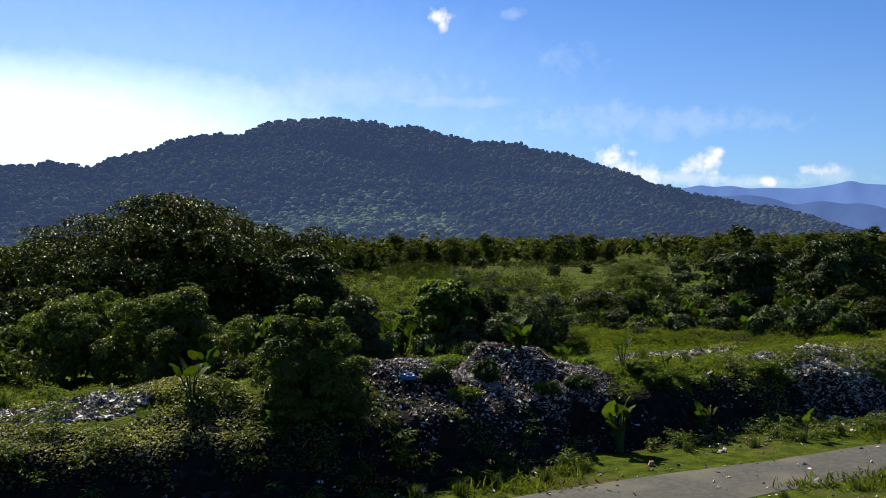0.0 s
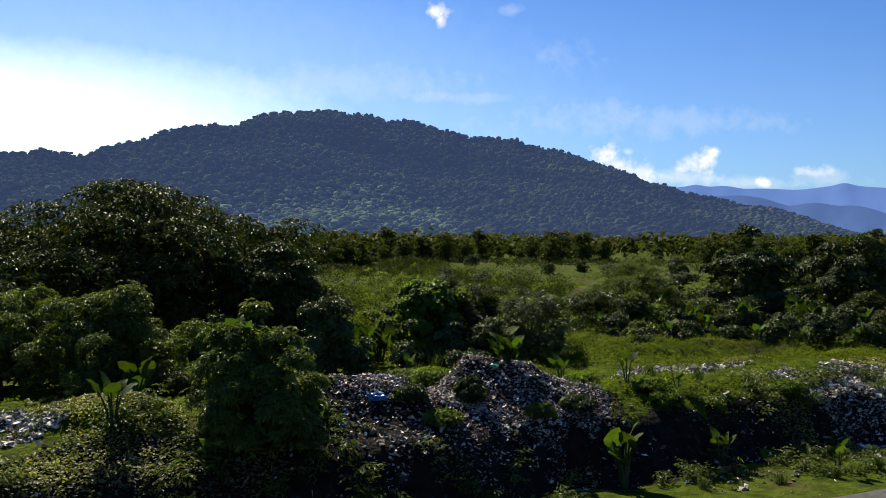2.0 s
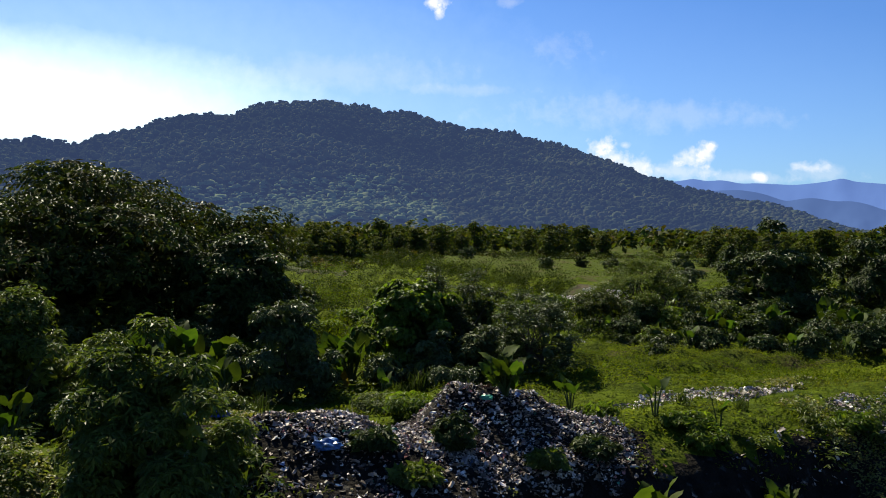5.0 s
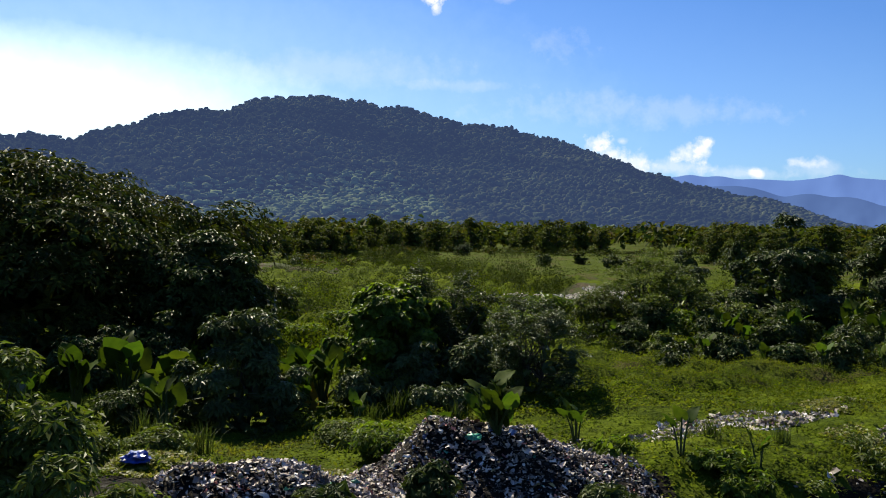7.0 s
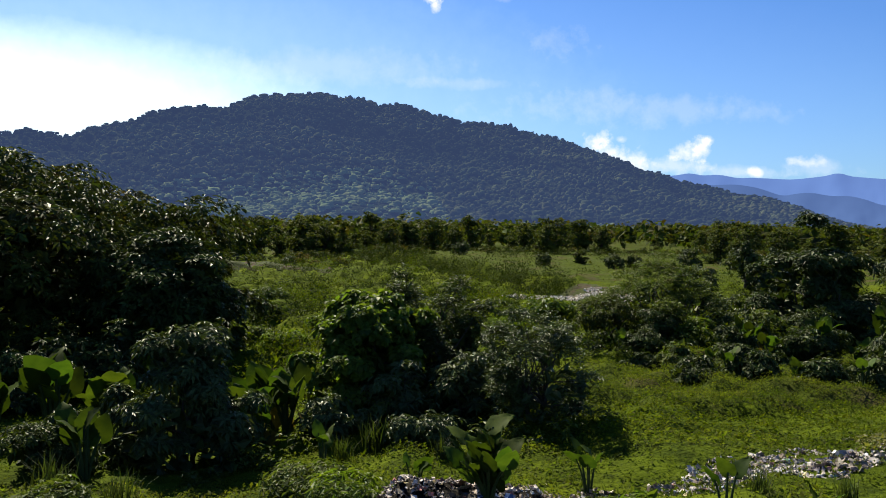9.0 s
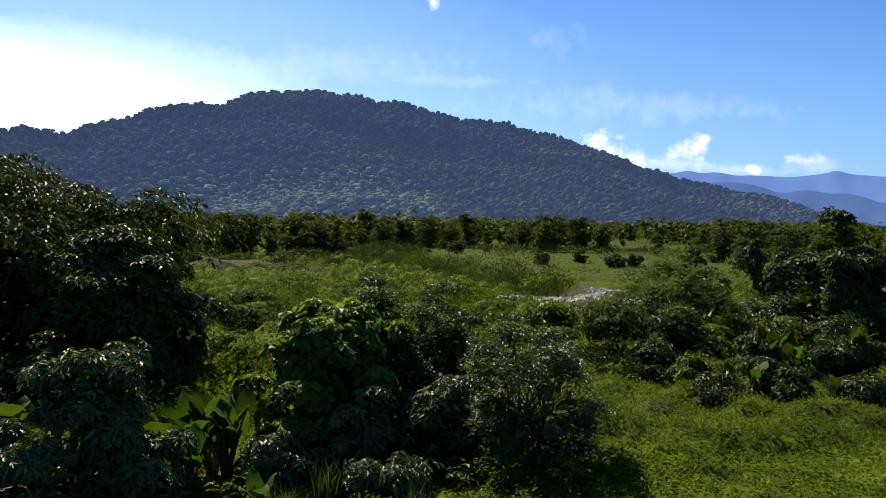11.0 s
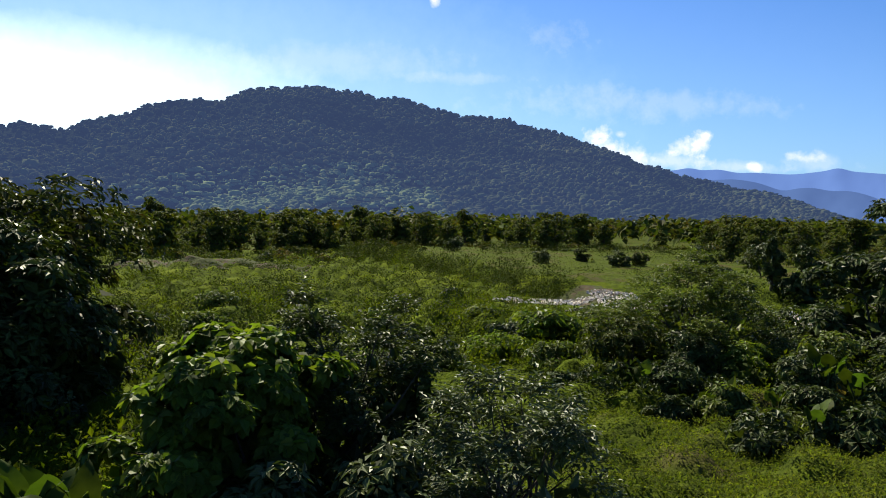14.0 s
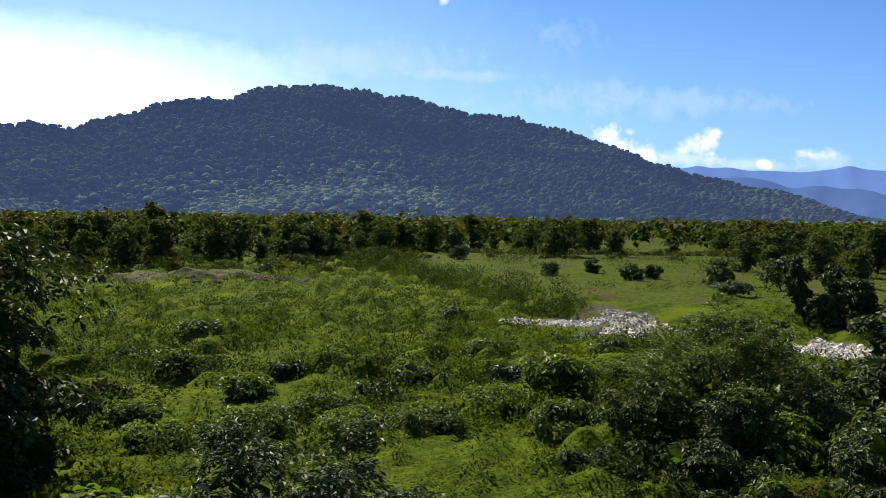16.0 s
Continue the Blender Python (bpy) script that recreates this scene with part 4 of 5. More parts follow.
def thicket():
    """Bushes in front of and between the trees of the belt."""
    rng = np.random.default_rng(9)
    n, per = 760, 40
    y = rng.uniform(262, 400, n)
    x = rng.uniform(-0.55, 0.6, n) * y
    ok = (y > 285 + 25 * np.sin(x / 31.0)) & ~((x > 5) & (x < 110) & (y < 365) & (rng.random(n) < 0.8))
    x, y = x[ok], y[ok]
    n = len(x)
    r = rng.uniform(1.2, 3.0, n)
    c = np.repeat(np.stack((x, y, ground_z(x, y)), 1), per, 0)
    d = unit(rng.normal(size=(n * per, 3)))
    d[:, 2] = np.abs(d[:, 2])
    p = c + d * np.repeat(r, per)[:, None] * np.array([[1.2, 1.2, 1.0]]) * rng.uniform(0.6, 1.05, (n * per, 1))
    v, f = sprays(p, unit(d + np.array([0, 0, 0.6])), 3, 0.9, 0.6, 0.5, rng)
    tagged(new("thicket", mesh_from("thicket", v, f, LEAF["far"])), "band of bushes in front of the belt of trees", "bushes", kind="stuff")


far_woods()
thicket()


# ---- ground cover ----
def scatter(count, x0, x1, y0, y1, keep, rng):
    x, y = rng.uniform(x0, x1, count), rng.uniform(y0, y1, count)
    ok = keep(x, y)
    return x[ok], y[ok]


def spread_points(count, keep, rng, near=36, far=330):
    """Points over the field inside the fan that the walk sees, thinner with distance."""
    y = near * (far / near) ** rng.random(count)
    x = 3 + rng.uniform(-0.62, 0.62, count) * (y + 6)
    ok = keep(x, y)
    return x[ok], y[ok]


def build_grass():
    rng = np.random.default_rng(31)

    def keep(x, y):
        n = from_road(x, y)
        verge = ((n > 33.7) & (n < 36.4) & (fbm(x, y, 5.0, 2) > 0.0)) | ((n > 27) & (n < 29.8) & (fbm(x, y, 4.0, 2) > -0.02))
        field = (n > 43) & (fbm(x, y, 6.0, 3) > -0.12)
        bank = (n > 40) & (n <= 43) & (fbm(x, y, 4.0, 2) > 0.08)
        return (verge | field | bank) & (np.hypot(x - 4.2, y - 50.8) > 5.4) & (np.hypot((x + 2.4) / 4.6, (y - 46.4) / 2.8) > 1)
    x, y = spread_points(27000, keep, rng, 30, 130)
    z = ground_z(x, y)
    dist = np.hypot(x, y)
    per = 5
    hgt = rng.uniform(0.06, 0.2, len(x)) * (1 + dist / 160.0) * (1 + 1.4 * (from_road(x, y) < 36.5)) * (1 - 0.35 * lawn(x, y))
    c = np.repeat(np.stack((x, y, z - 0.03), 1), per, 0)
    hh = np.repeat(hgt, per)
    c[:, :2] += rng.normal(size=(len(c), 2)) * (hh * 0.6)[:, None]
    along = rng.normal(size=c.shape) * 0.75
    along[:, 2] = rng.uniform(0.5, 1.1, len(c))
    v, f = leaves(c, along, rng.normal(size=c.shape), hh, 0.16, 0.1, rng)
    tagged(new("grass", mesh_from("grass", v, f, M_GRASS)), "short sunlit grass and weeds over the field", "grass", kind="stuff")


def build_turf():
    """Close low leaves over the open lawn and the near part of the field."""
    rng = np.random.default_rng(37)
    x, y = rng.uniform(-6, 40, 170000), rng.uniform(56, 100, 170000)
    ok = (from_road(x, y) > 47) & (np.abs(x - 4) < 0.62 * (y - 20)) & (rng.random(len(x)) < 0.25 + 0.75 * lawn(x, y)) & (vnoise(x / 0.9, y / 0.9) + 0.5 * vnoise(x / 2.7, y / 2.7) > 0.36)
    x, y = x[ok], y[ok]
    bx, by = rng.uniform(-32, 40, 90000), rng.uniform(38, 66, 90000)
    bn = from_road(bx, by)
    ok = (bn > 41 + 4.5 * (1 - smooth(16, 24, along_bank(bx, by)))) & (bn < 58) & (np.hypot(bx - 4.2, by - 50.8) > 5.2) & (np.hypot((bx + 2.4) / 4.6, (by - 46.4) / 2.8) > 1) & (vnoise(bx / 1.2, by / 1.2) > 0.25)
    ok &= (np.hypot((bx - 25.4) / 6.0, (by - 57.6) / 3.6) > 1) & (np.hypot((bx - 14.6) / 6.0, (by - 59.6) / 1.8) > 1)
    x, y = np.concatenate((x, bx[ok])), np.concatenate((y, by[ok]))
    n = len(x)
    size = rng.uniform(0.07, 0.17, n) * np.where(np.arange(n) < n - ok.sum(), 1.0, 1.25)
    p = np.stack((x, y, ground_z(x, y) + size * rng.uniform(0.0, 0.7, n)), 1)
    along = rng.normal(size=p.shape)
    along[:, 2] = np.abs(along[:, 2]) * 0.6
    up = rng.normal(size=p.shape) * 0.6
    up[:, 2] += 1
    v, f = leaves(p, along, up, size, 0.5, 0.2, rng)
    cx, cy = rng.uniform(2, 40, 5200), rng.uniform(58, 98, 5200)          # low rounded cushions
    ok = (lawn(cx, cy) > 0.25) & (fbm(cx + 3, cy, 5.0, 3) > -0.1)
    cx, cy = cx[ok], cy[ok]
    per, r = 32, rng.uniform(0.22, 0.7, len(cx))
    d = unit(rng.normal(size=(len(cx) * per, 3)))
    d[:, 2] = np.abs(d[:, 2])
    c = np.repeat(np.stack((cx, cy, ground_z(cx, cy)), 1), per, 0) + d * np.repeat(r, per)[:, None] * np.array([[1.2, 1.2, 0.55]]) * rng.uniform(0.7, 1.05, (len(d), 1))
    v, f = join(((v, f), leaves(c, d + rng.normal(size=d.shape) * 0.6, d + np.array([0, 0, 0.7]), np.repeat(0.07 + 0.09 * r, per), 0.5, 0.25, rng)))
    tagged(new("turf_leaves", mesh_from("turf_leaves", v, f, M_GRASS)), "close green ground cover on the open lawn", "ground cover", kind="stuff")


build_turf()


def build_herbs():
    """A skin of leaves and shoots over the tussocks, larger with distance."""
    rng = np.random.default_rng(32)

    def keep(x, y):
        m = lumps(x, y)
        m = m + 0.7 * (np.abs(((x - 29) * 140 + (y - 182) * 48) / 148 + 2) < 3.5) * (y > 176)
        return (from_road(x, y) > 44) & (rng.random(len(x)) < (0.34 + 1.2 * m) * (1 - 0.93 * lawn(x, y))) & (np.hypot(x - 4.2, y - 50.8) > 5.6)
    near = lambda x, y: keep(x, y) & (y < 135)
    x1, y1 = spread_points(230000, near, rng, 62, 140)
    x2, y2 = spread_points(60000, keep, rng, 135, 330)
    x, y = np.concatenate((x1, x2)), np.concatenate((y1, y2))
    z = ground_z(x, y)
    n = len(x)
    size = rng.uniform(0.08, 0.20, n) * np.where(y < 135, 0.75, 0.35 + y / 260.0)
    tall = rng.random(n) ** 2
    p = np.stack((x, y, z + size * (0.1 + 2.4 * tall)), 1)
    along = rng.normal(size=p.shape)
    along[:, 2] = np.abs(along[:, 2]) * 0.5 + 0.2 - 0.5 * (rng.random(n) < 0.4)
    up = rng.normal(size=p.shape) * 0.6
    up[:, 2] += 1
    v, f = leaves(p, along, up, size * 1.5, 0.5, 0.3, rng)
    tagged(new("undergrowth", mesh_from("undergrowth", v, f, M_HERB)), "low leafy shrubs and herbs covering the uneven field", "undergrowth", kind="stuff")


def build_creeper():
    rng = np.random.default_rng(33)
    x = rng.uniform(-38, 40, 150000)
    n = rng.uniform(38.0, 50.0, 150000)
    s = (x + 0.4 * n) / 0.916
    x, y = 0.916 * s - 0.4 * n, 0.4 * s + 0.916 * n
    left = np.clip((16 - s) / 12, 0.32, 1)
    ok = (fbm(x, y, 5.0, 3) > 0.16 - 0.34 * left) & (np.hypot(x - 4.2, y - 50.8) > 4.8)
    ok &= np.hypot((x + 17.6) / 4.2, (y - 40.2) / 2.2) > 1
    ok &= (np.hypot((x - 25.4) / 6.0, (y - 57.6) / 4.0) > 1) & (np.hypot((x - 14.6) / 6.0, (y - 59.6) / 2.4) > 1) & (np.hypot((x + 2.4) / 4.4, (y - 46.4) / 2.6) > 1)
    x, y = x[ok], y[ok]
    z = ground_z(x, y) + 0.08 + 0.35 * np.clip(fbm(x + 9, y, 1.4, 2) + 0.2, 0, 1)
    p = np.stack((x, y, z), 1)
    along = rng.normal(size=p.shape)
    along[:, 2] *= 0.35
    up = rng.normal(size=p.shape) * 0.5
    up[:, 2] += 1
    v, f = leaves(p, along, up, rng.uniform(0.09, 0.19, len(p)), 0.7, 0.2, rng)
    tagged(new("creeper", mesh_from("creeper", v, f, M_CREEPER)), "yellow-green creeper trailing over the rubbish bank", "creeper", kind="stuff")


def build_weeds():
    rng = np.random.default_rng(34)
    xs, ys, hs = [], [], []
    for spec in SMALL:
        k = 18
        a, r = rng.uniform(0, 6.28, k), spec[5] * rng.uniform(0.75, 1.45, k)
        xs.append(spec[1] + np.cos(a) * r)
        ys.append(spec[2] + np.sin(a) * r)
        hs.append(rng.uniform(0.4, 1.2, k))
    s, n = rng.uniform(-45, 75, 700), 36.4 + 8.0 * rng.random(700)
    x, y = 0.916 * s - 0.4 * n, 0.4 * s + 0.916 * n
    ok = (fbm(x, y, 5.0, 2) > -0.02) & (np.hypot(x - 4.2, y - 50.8) > 5.0) & (np.hypot((x + 2.4) / 4.6, (y - 46.4) / 2.8) > 1)
    xs.append(x[ok])
    ys.append(y[ok])
    hs.append(rng.uniform(0.25, 1.0, ok.sum()))
    x, y, h = np.concatenate(xs), np.concatenate(ys), np.concatenate(hs)
    z = ground_z(x, y)
    per = 14
    c = np.repeat(np.stack((x, y, z), 1), per, 0)
    hh = np.repeat(h, per)
    d = unit(rng.normal(size=c.shape))
    c = c + d * hh[:, None] * np.array([[0.5, 0.5, 0.0]])
    c[:, 2] += hh * rng.uniform(0.1, 1.0, len(c))
    v, f = fronds(c, d, 6, 0.26, 0.36, 0.6, rng)
    tagged(new("weeds", mesh_from("weeds", v, f, LEAF["bright"])), "rank leafy weeds on the bank and round the trees", "weeds", kind="stuff")


def build_low_bushes():
    rng = np.random.default_rng(36)
    keep = lambda x, y: (from_road(x, y) > 62) & (lawn(x, y) < 0.1) & (lumps(x, y) > 0.16) & ~((y > 185) & (x > 30))
    x, y = spread_points(6200, keep, rng, 76, 310)
    k = rng.random(750)                                     # rows along the old terrace edge
    off = -0.5 - 1.6 * rng.integers(0, 4, 750) + rng.normal(size=750) * 0.3
    x, y = np.concatenate((x, 29 - 48 * k + off * 0.946)), np.concatenate((y, 182 + 140 * k + off * 0.324))
    px, py = rng.uniform(20, 110, 420), rng.uniform(186, 330, 420)          # sprinkled over the upper pasture
    ok = (((px - 29) * 140 + (py - 182) * 48) / 148 > 1) & (fbm(px, py, 22.0, 2) > -0.05)
    x, y = np.concatenate((x, px[ok])), np.concatenate((y, py[ok]))
    n, per = len(x), 46
    r = rng.uniform(0.35, 1.0, n) ** 1.7 * (0.7 + y / 100.0)
    c = np.repeat(np.stack((x, y, ground_z(x, y)), 1), per, 0)
    d = unit(rng.normal(size=(n * per, 3)))
    d[:, 2] = np.abs(d[:, 2])
    p = c + d * np.repeat(r, per)[:, None] * np.array([[1.1, 1.1, 0.75]]) * rng.uniform(0.55, 1.1, (n * per, 1))
    v, f = leaves(p, unit(d + rng.normal(size=d.shape) * 0.6), d + np.array([0, 0, 0.8]), np.repeat(0.10 + r * 0.13, per), 0.5, 0.3, rng)
    tagged(new("low_bushes", mesh_from("low_bushes", v, f, M_BUSH)), "scattered low dark bushes in the field", "bushes", kind="stuff")


def build_tussocks():
    """Knee-high leafy mounds that crowd the rank part of the field."""
    rng = np.random.default_rng(38)

    def keep(x, y):
        m = ((x - 29) * 140 + (y - 182) * 48) / 148
        flat = (m > -0.5) & (y + 0.34 * (x - 29) > 182)
        tip = (np.hypot((x - 33) / 14, (y - 172) / 9) < 1) | (np.hypot((x - 50) / 6.5, (y - 148) / 10) < 1)
        return (from_road(x, y) > 66) & (lawn(x, y) < 0.2) & ~flat & ~tip & (fbm(x + 31, y, 11.0, 3) + 0.35 * fbm(x, y + 9, 3.0, 2) > -0.08)
    x, y = spread_points(10500, keep, rng, 76, 280)
    n, per = len(x), 46
    r = (0.45 + 1.35 * rng.random(n) ** 2.0) * (0.7 + y / 340.0)
    c = np.repeat(np.stack((x, y, ground_z(x, y) - 0.1), 1), per, 0)
    d = unit(rng.normal(size=(n * per, 3)))
    d[:, 2] = np.abs(d[:, 2])
    tall = np.repeat(rng.uniform(0.75, 1.5, n), per)[:, None]
    dark = np.repeat(fbm(x + 5, y * 0.7, 9.0, 2) + rng.normal(size=n) * 0.06 > 0.02, per)
    p = c + d * np.repeat(r, per)[:, None] * np.concatenate((np.ones((n * per, 2)), tall), 1) * rng.uniform(0.6, 1.1, (n * per, 1))
    size = np.repeat(0.12 + r * 0.14, per)
    for name, some, mat, label in (("tussocks", ~dark, M_HERB, "crowded knee-high leafy mounds over the rank field"),
                                   ("scrub_mounds", dark, M_BUSH, "dark green scrubby mounds among the rank growth")):
        v, f = leaves(p[some], unit(d[some] + rng.normal(size=(some.sum(), 3)) * 0.7), d[some] + np.array([0, 0, 0.5]), size[some], 0.55, 0.3, rng)
        tagged(new(name, mesh_from(name, v, f, mat)), label, "undergrowth", kind="stuff")


build_low_bushes()
build_tussocks()
build_grass()
build_herbs()
build_weeds()
build_creeper()


# ---- rubbish ----
def litter_shapes():
    rng = np.random.default_rng(41)
    shapes = []
    for k in range(6):
        bm = bmesh.new()
        if k < 3:
            bmesh.ops.create_cone(bm, cap_ends=True, segments=4 + k, radius1=0.55, radius2=0.3, depth=0.45)
            for v in bm.verts:
                v.co = Vector((v.co.x * 1.2, v.co.y * 0.9, v.co.z * 0.8)) * float(rng.uniform(0.6, 1.35))
        elif k < 5:
            bmesh.ops.create_grid(bm, x_segments=3, y_segments=2, size=0.6)
            for v in bm.verts:
                v.co += Vector(rng.normal(size=3) * (0.12, 0.12, 0.20))
        else:
            bmesh.ops.create_cube(bm, size=0.7)
            for v in bm.verts:
                v.co = Vector((v.co.x * 1.2, v.co.y * 0.8, v.co.z * 0.5)) + Vector(rng.normal(size=3) * 0.05)
        bmesh.ops.triangulate(bm, faces=bm.faces)
        bm.verts.index_update()
        shapes.append((np.array([v.co[:] for v in bm.verts]), np.array([[v.index for v in f.verts] for f in bm.faces])))
        bm.free()
    return shapes


SHAPES = litter_shapes()
SCRAP = [mesh_from("scrap", v, f, M_SCRAP) for v, f in SHAPES]


def turn_about(n, rng, tilt=0.42):
    az = rng.uniform(0, 2 * math.pi, n)
    tx, ty = rng.normal(size=n) * tilt, rng.normal(size=n) * tilt
    cz, sz, cx, sx, cy, sy = np.cos(az), np.sin(az), np.cos(tx), np.sin(tx), np.cos(ty), np.sin(ty)
    Z = np.zeros((n, 3, 3)); X = np.zeros((n, 3, 3)); Y = np.zeros((n, 3, 3))
    Z[:, 0, 0], Z[:, 0, 1], Z[:, 1, 0], Z[:, 1, 1], Z[:, 2, 2] = cz, -sz, sz, cz, 1
    X[:, 0, 0], X[:, 1, 1], X[:, 1, 2], X[:, 2, 1], X[:, 2, 2] = 1, cx, -sx, sx, cx
    Y[:, 1, 1], Y[:, 0, 0], Y[:, 0, 2], Y[:, 2, 0], Y[:, 2, 2] = 1, cy, sy, -sy, cy
    return X @ Y @ Z


def litter(x, y, size, rng, lift=0.25):
    """Crumpled pieces lying on the ground at x, y, as verts and faces."""
    z = ground_z(x, y)
    kind = rng.choice(len(SHAPES), len(x), p=(0.1, 0.1, 0.08, 0.3, 0.3, 0.12))
    rot = turn_about(len(x), rng)
    chunks = []
    for k, (tv, tf) in enumerate(SHAPES):
        i = np.nonzero(kind == k)[0]
        if not len(i):
            continue
        sc = size[i][:, None, None] * rng.uniform(0.35, 1.8, (len(i), 1, 3))
        v = np.einsum("nij,nkj->nki", rot[i], tv[None] * sc)
        v = v + np.stack((x[i], y[i], z[i] + size[i] * lift), -1)[:, None]
        chunks.append((v.reshape(-1, 3), (np.arange(len(i))[:, None, None] * len(tv) + tf[None]).reshape(-1, 3)))
    return join(chunks)


def rubbish_heap(cx, cy, half_s, half_n, count, size, label, seed, pieces=0, rim=0.0, mat=None, along=(0.916, 0.4)):
    rng = np.random.default_rng(seed)
    root = tagged(new("rubbish_heap"), label, "rubbish")
    root.location = (cx, cy, float(ground_z(cx, cy)))
    a, r = rng.uniform(0, 2 * math.pi, count), np.sqrt(rng.random(count))
    s, n = np.cos(a) * r * half_s, np.sin(a) * r * half_n
    x, y = cx + along[0] * s - along[1] * n, cy + along[1] * s + along[0] * n
    ok = fbm(x + seed, y, min(half_s, half_n) * 0.8, 3) > (r ** 2 * 0.35 - 0.3 + rim)
    x, y = x[ok], y[ok]
    sz = size * np.minimum(np.exp(rng.normal(size=len(x)) * 0.55), 2.4) * 0.88
    v, f = litter(x, y, sz, rng)
    ob = part("litter", mesh_from("litter", v - np.array(root.location[:]), f, mat or M_LITTER), root)
    ob["kind"] = "stuff"
    for k in range(min(pieces, len(x))):
        px, py = x[k] + rng.normal() * 0.1, y[k] + rng.normal() * 0.1
        sc = sz[k] * 1.15
        piece = part("scrap", SCRAP[int(rng.integers(0, len(SCRAP)))], root, loc=(px - root.location.x, py - root.location.y, float(ground_z(px, py)) + sc * 0.35 - root.location.z))
        piece.rotation_euler = (rng.normal() * 0.5, rng.normal() * 0.5, rng.uniform(0, 6.28))
        piece.scale = (sc, sc * rng.uniform(0.6, 1.2), sc * rng.uniform(0.7, 1.3))


rubbish_heap(3.6, 49.9, 6.2, 4.4, 12500, 0.070, "tall heap of mixed plastic rubbish on the bank", 1, 240, 0.02)
rubbish_heap(-2.4, 46.4, 5.2, 2.8, 5600, 0.072, "low heap of rubbish with plastic sacks on the bank", 2, 60, 0.04)
rubbish_heap(0.6, 44.9, 8.5, 3.2, 3400, 0.07, "thin spread of mixed rubbish down the front of the bank", 21, 60, 0.02)
rubbish_heap(-17.6, 40.2, 4.2, 2.2, 3200, 0.10, "spill of pale rubbish beside creepers on the bank", 3, 40, 0, M_DUSTY)
rubbish_heap(25.4, 57.6, 6.6, 3.4, 6400, 0.095, "wide spill of whitish rubbish down the bank", 4, 120, 0.0, M_DUSTY)
rubbish_heap(15.6, 59.6, 7.4, 1.8, 2600, 0.10, "scattered rubbish among grass on the bank", 5, 40, 0.14, M_DUSTY)
rubbish_heap(6.8, 56.6, 2.6, 2.2, 1900, 0.095, "loose rubbish trailing behind the heap", 11, 0, 0.0)
rubbish_heap(35, 64, 8.0, 3.0, 2600, 0.13, "long spill of pale rubbish along the bank", 6, 0, 0.03, M_DUSTY)
rubbish_heap(21.5, 177, 8.5, 3.2, 3400, 0.17, "bright white heap of dumped rubbish in the field", 7, 0, -0.12, M_PALE, (0.995, -0.1))
rubbish_heap(32.5, 171, 7.5, 9.0, 4200, 0.17, "broad heap of white rubbish tipped in the field", 18, 0, 0.06, M_PALE, (0.99, -0.14))
rubbish_heap(28.5, 163, 6.0, 4.0, 1400, 0.18, "trail of torn brownish rubbish below the white heap", 22, 0, 0.06, M_DUSTY, (0.99, -0.14))
rubbish_heap(43, 162, 7.0, 5.0, 2000, 0.19, "scattered white rubbish between trees", 9, 0, 0.0, M_PALE, (0.95, -0.31))
rubbish_heap(49.5, 149, 4.5, 8.0, 3800, 0.18, "pile of pale rubbish beside the trees", 10, 0, -0.1, M_PALE, (0.95, -0.31))


def bank_litter():
    rng = np.random.default_rng(51)
    s, n = rng.uniform(-40, 70, 4200), rng.uniform(36.2, 42.5, 4200)
    x, y = 0.916 * s - 0.4 * n, 0.4 * s + 0.916 * n
    ok = fbm(x, y, 4.0, 3) > 0.0
    x, y = x[ok], y[ok]
    v, f = litter(x, y, 0.11 * np.exp(rng.normal(size=len(x)) * 0.4), rng)
    tagged(new("bank_litter", mesh_from("bank_litter", v, f, M_LITTER)), "loose litter sticking out of the steep dark bank", "rubbish", kind="stuff")
    s, n = rng.uniform(-20, 50, 1500), 26.5 + 9.0 * rng.random(1500) ** 1.2
    x, y = 0.916 * s - 0.4 * n, 0.4 * s + 0.916 * n
    v, f = litter(x, y, 0.07 * np.exp(rng.normal(size=len(x)) * 0.5), rng, 0.5)
    tagged(new("road_litter", mesh_from("road_litter", v, f, M_LITTER)), "small bits of litter scattered on the track", "rubbish", kind="stuff")


bank_litter()


# ---- taro: big heart-shaped leaves on stalks ----
def taro_blade(seed, mat):
    rng = np.random.default_rng(seed)
    outline = ((-0.30, 0.16, 0.06), (-0.14, 0.32, 0.03), (0.05, 0.38, 0.0), (0.25, 0.37, 0.0), (0.48, 0.31, 0.0), (0.70, 0.21, 0.0), (0.88, 0.10, 0.0), (1.02, 0.0, 0.0))
    verts, faces = [], []
    for y, w, gap in outline:
        bend = -0.30 * max(y, 0) ** 2 + 0.05 * y
        for k in (-1, -0.5, 0, 0.5, 1):
            x = k * w if gap == 0 or k != 0 else 0.0
            yy = y if k != 0 or y > -0.05 else 0.0
            verts.append((x, yy, bend + 0.22 * abs(x) - 0.35 * x * x + rng.normal() * 0.008 + (0.05 * math.sin(11 * y + k) if abs(k) == 1 else 0)))
    for i in range(len(outline) - 1):
        for j in range(4):
            a = i * 5 + j
            faces.append((a, a + 1, a + 6, a + 5))
    return mesh_from("blade", np.array(verts), np.array(faces), mat, True)


BLADES = [taro_blade(k, M_TARO) for k in range(3)]
DRY_BLADE = taro_blade(9, M_TARO_DRY)


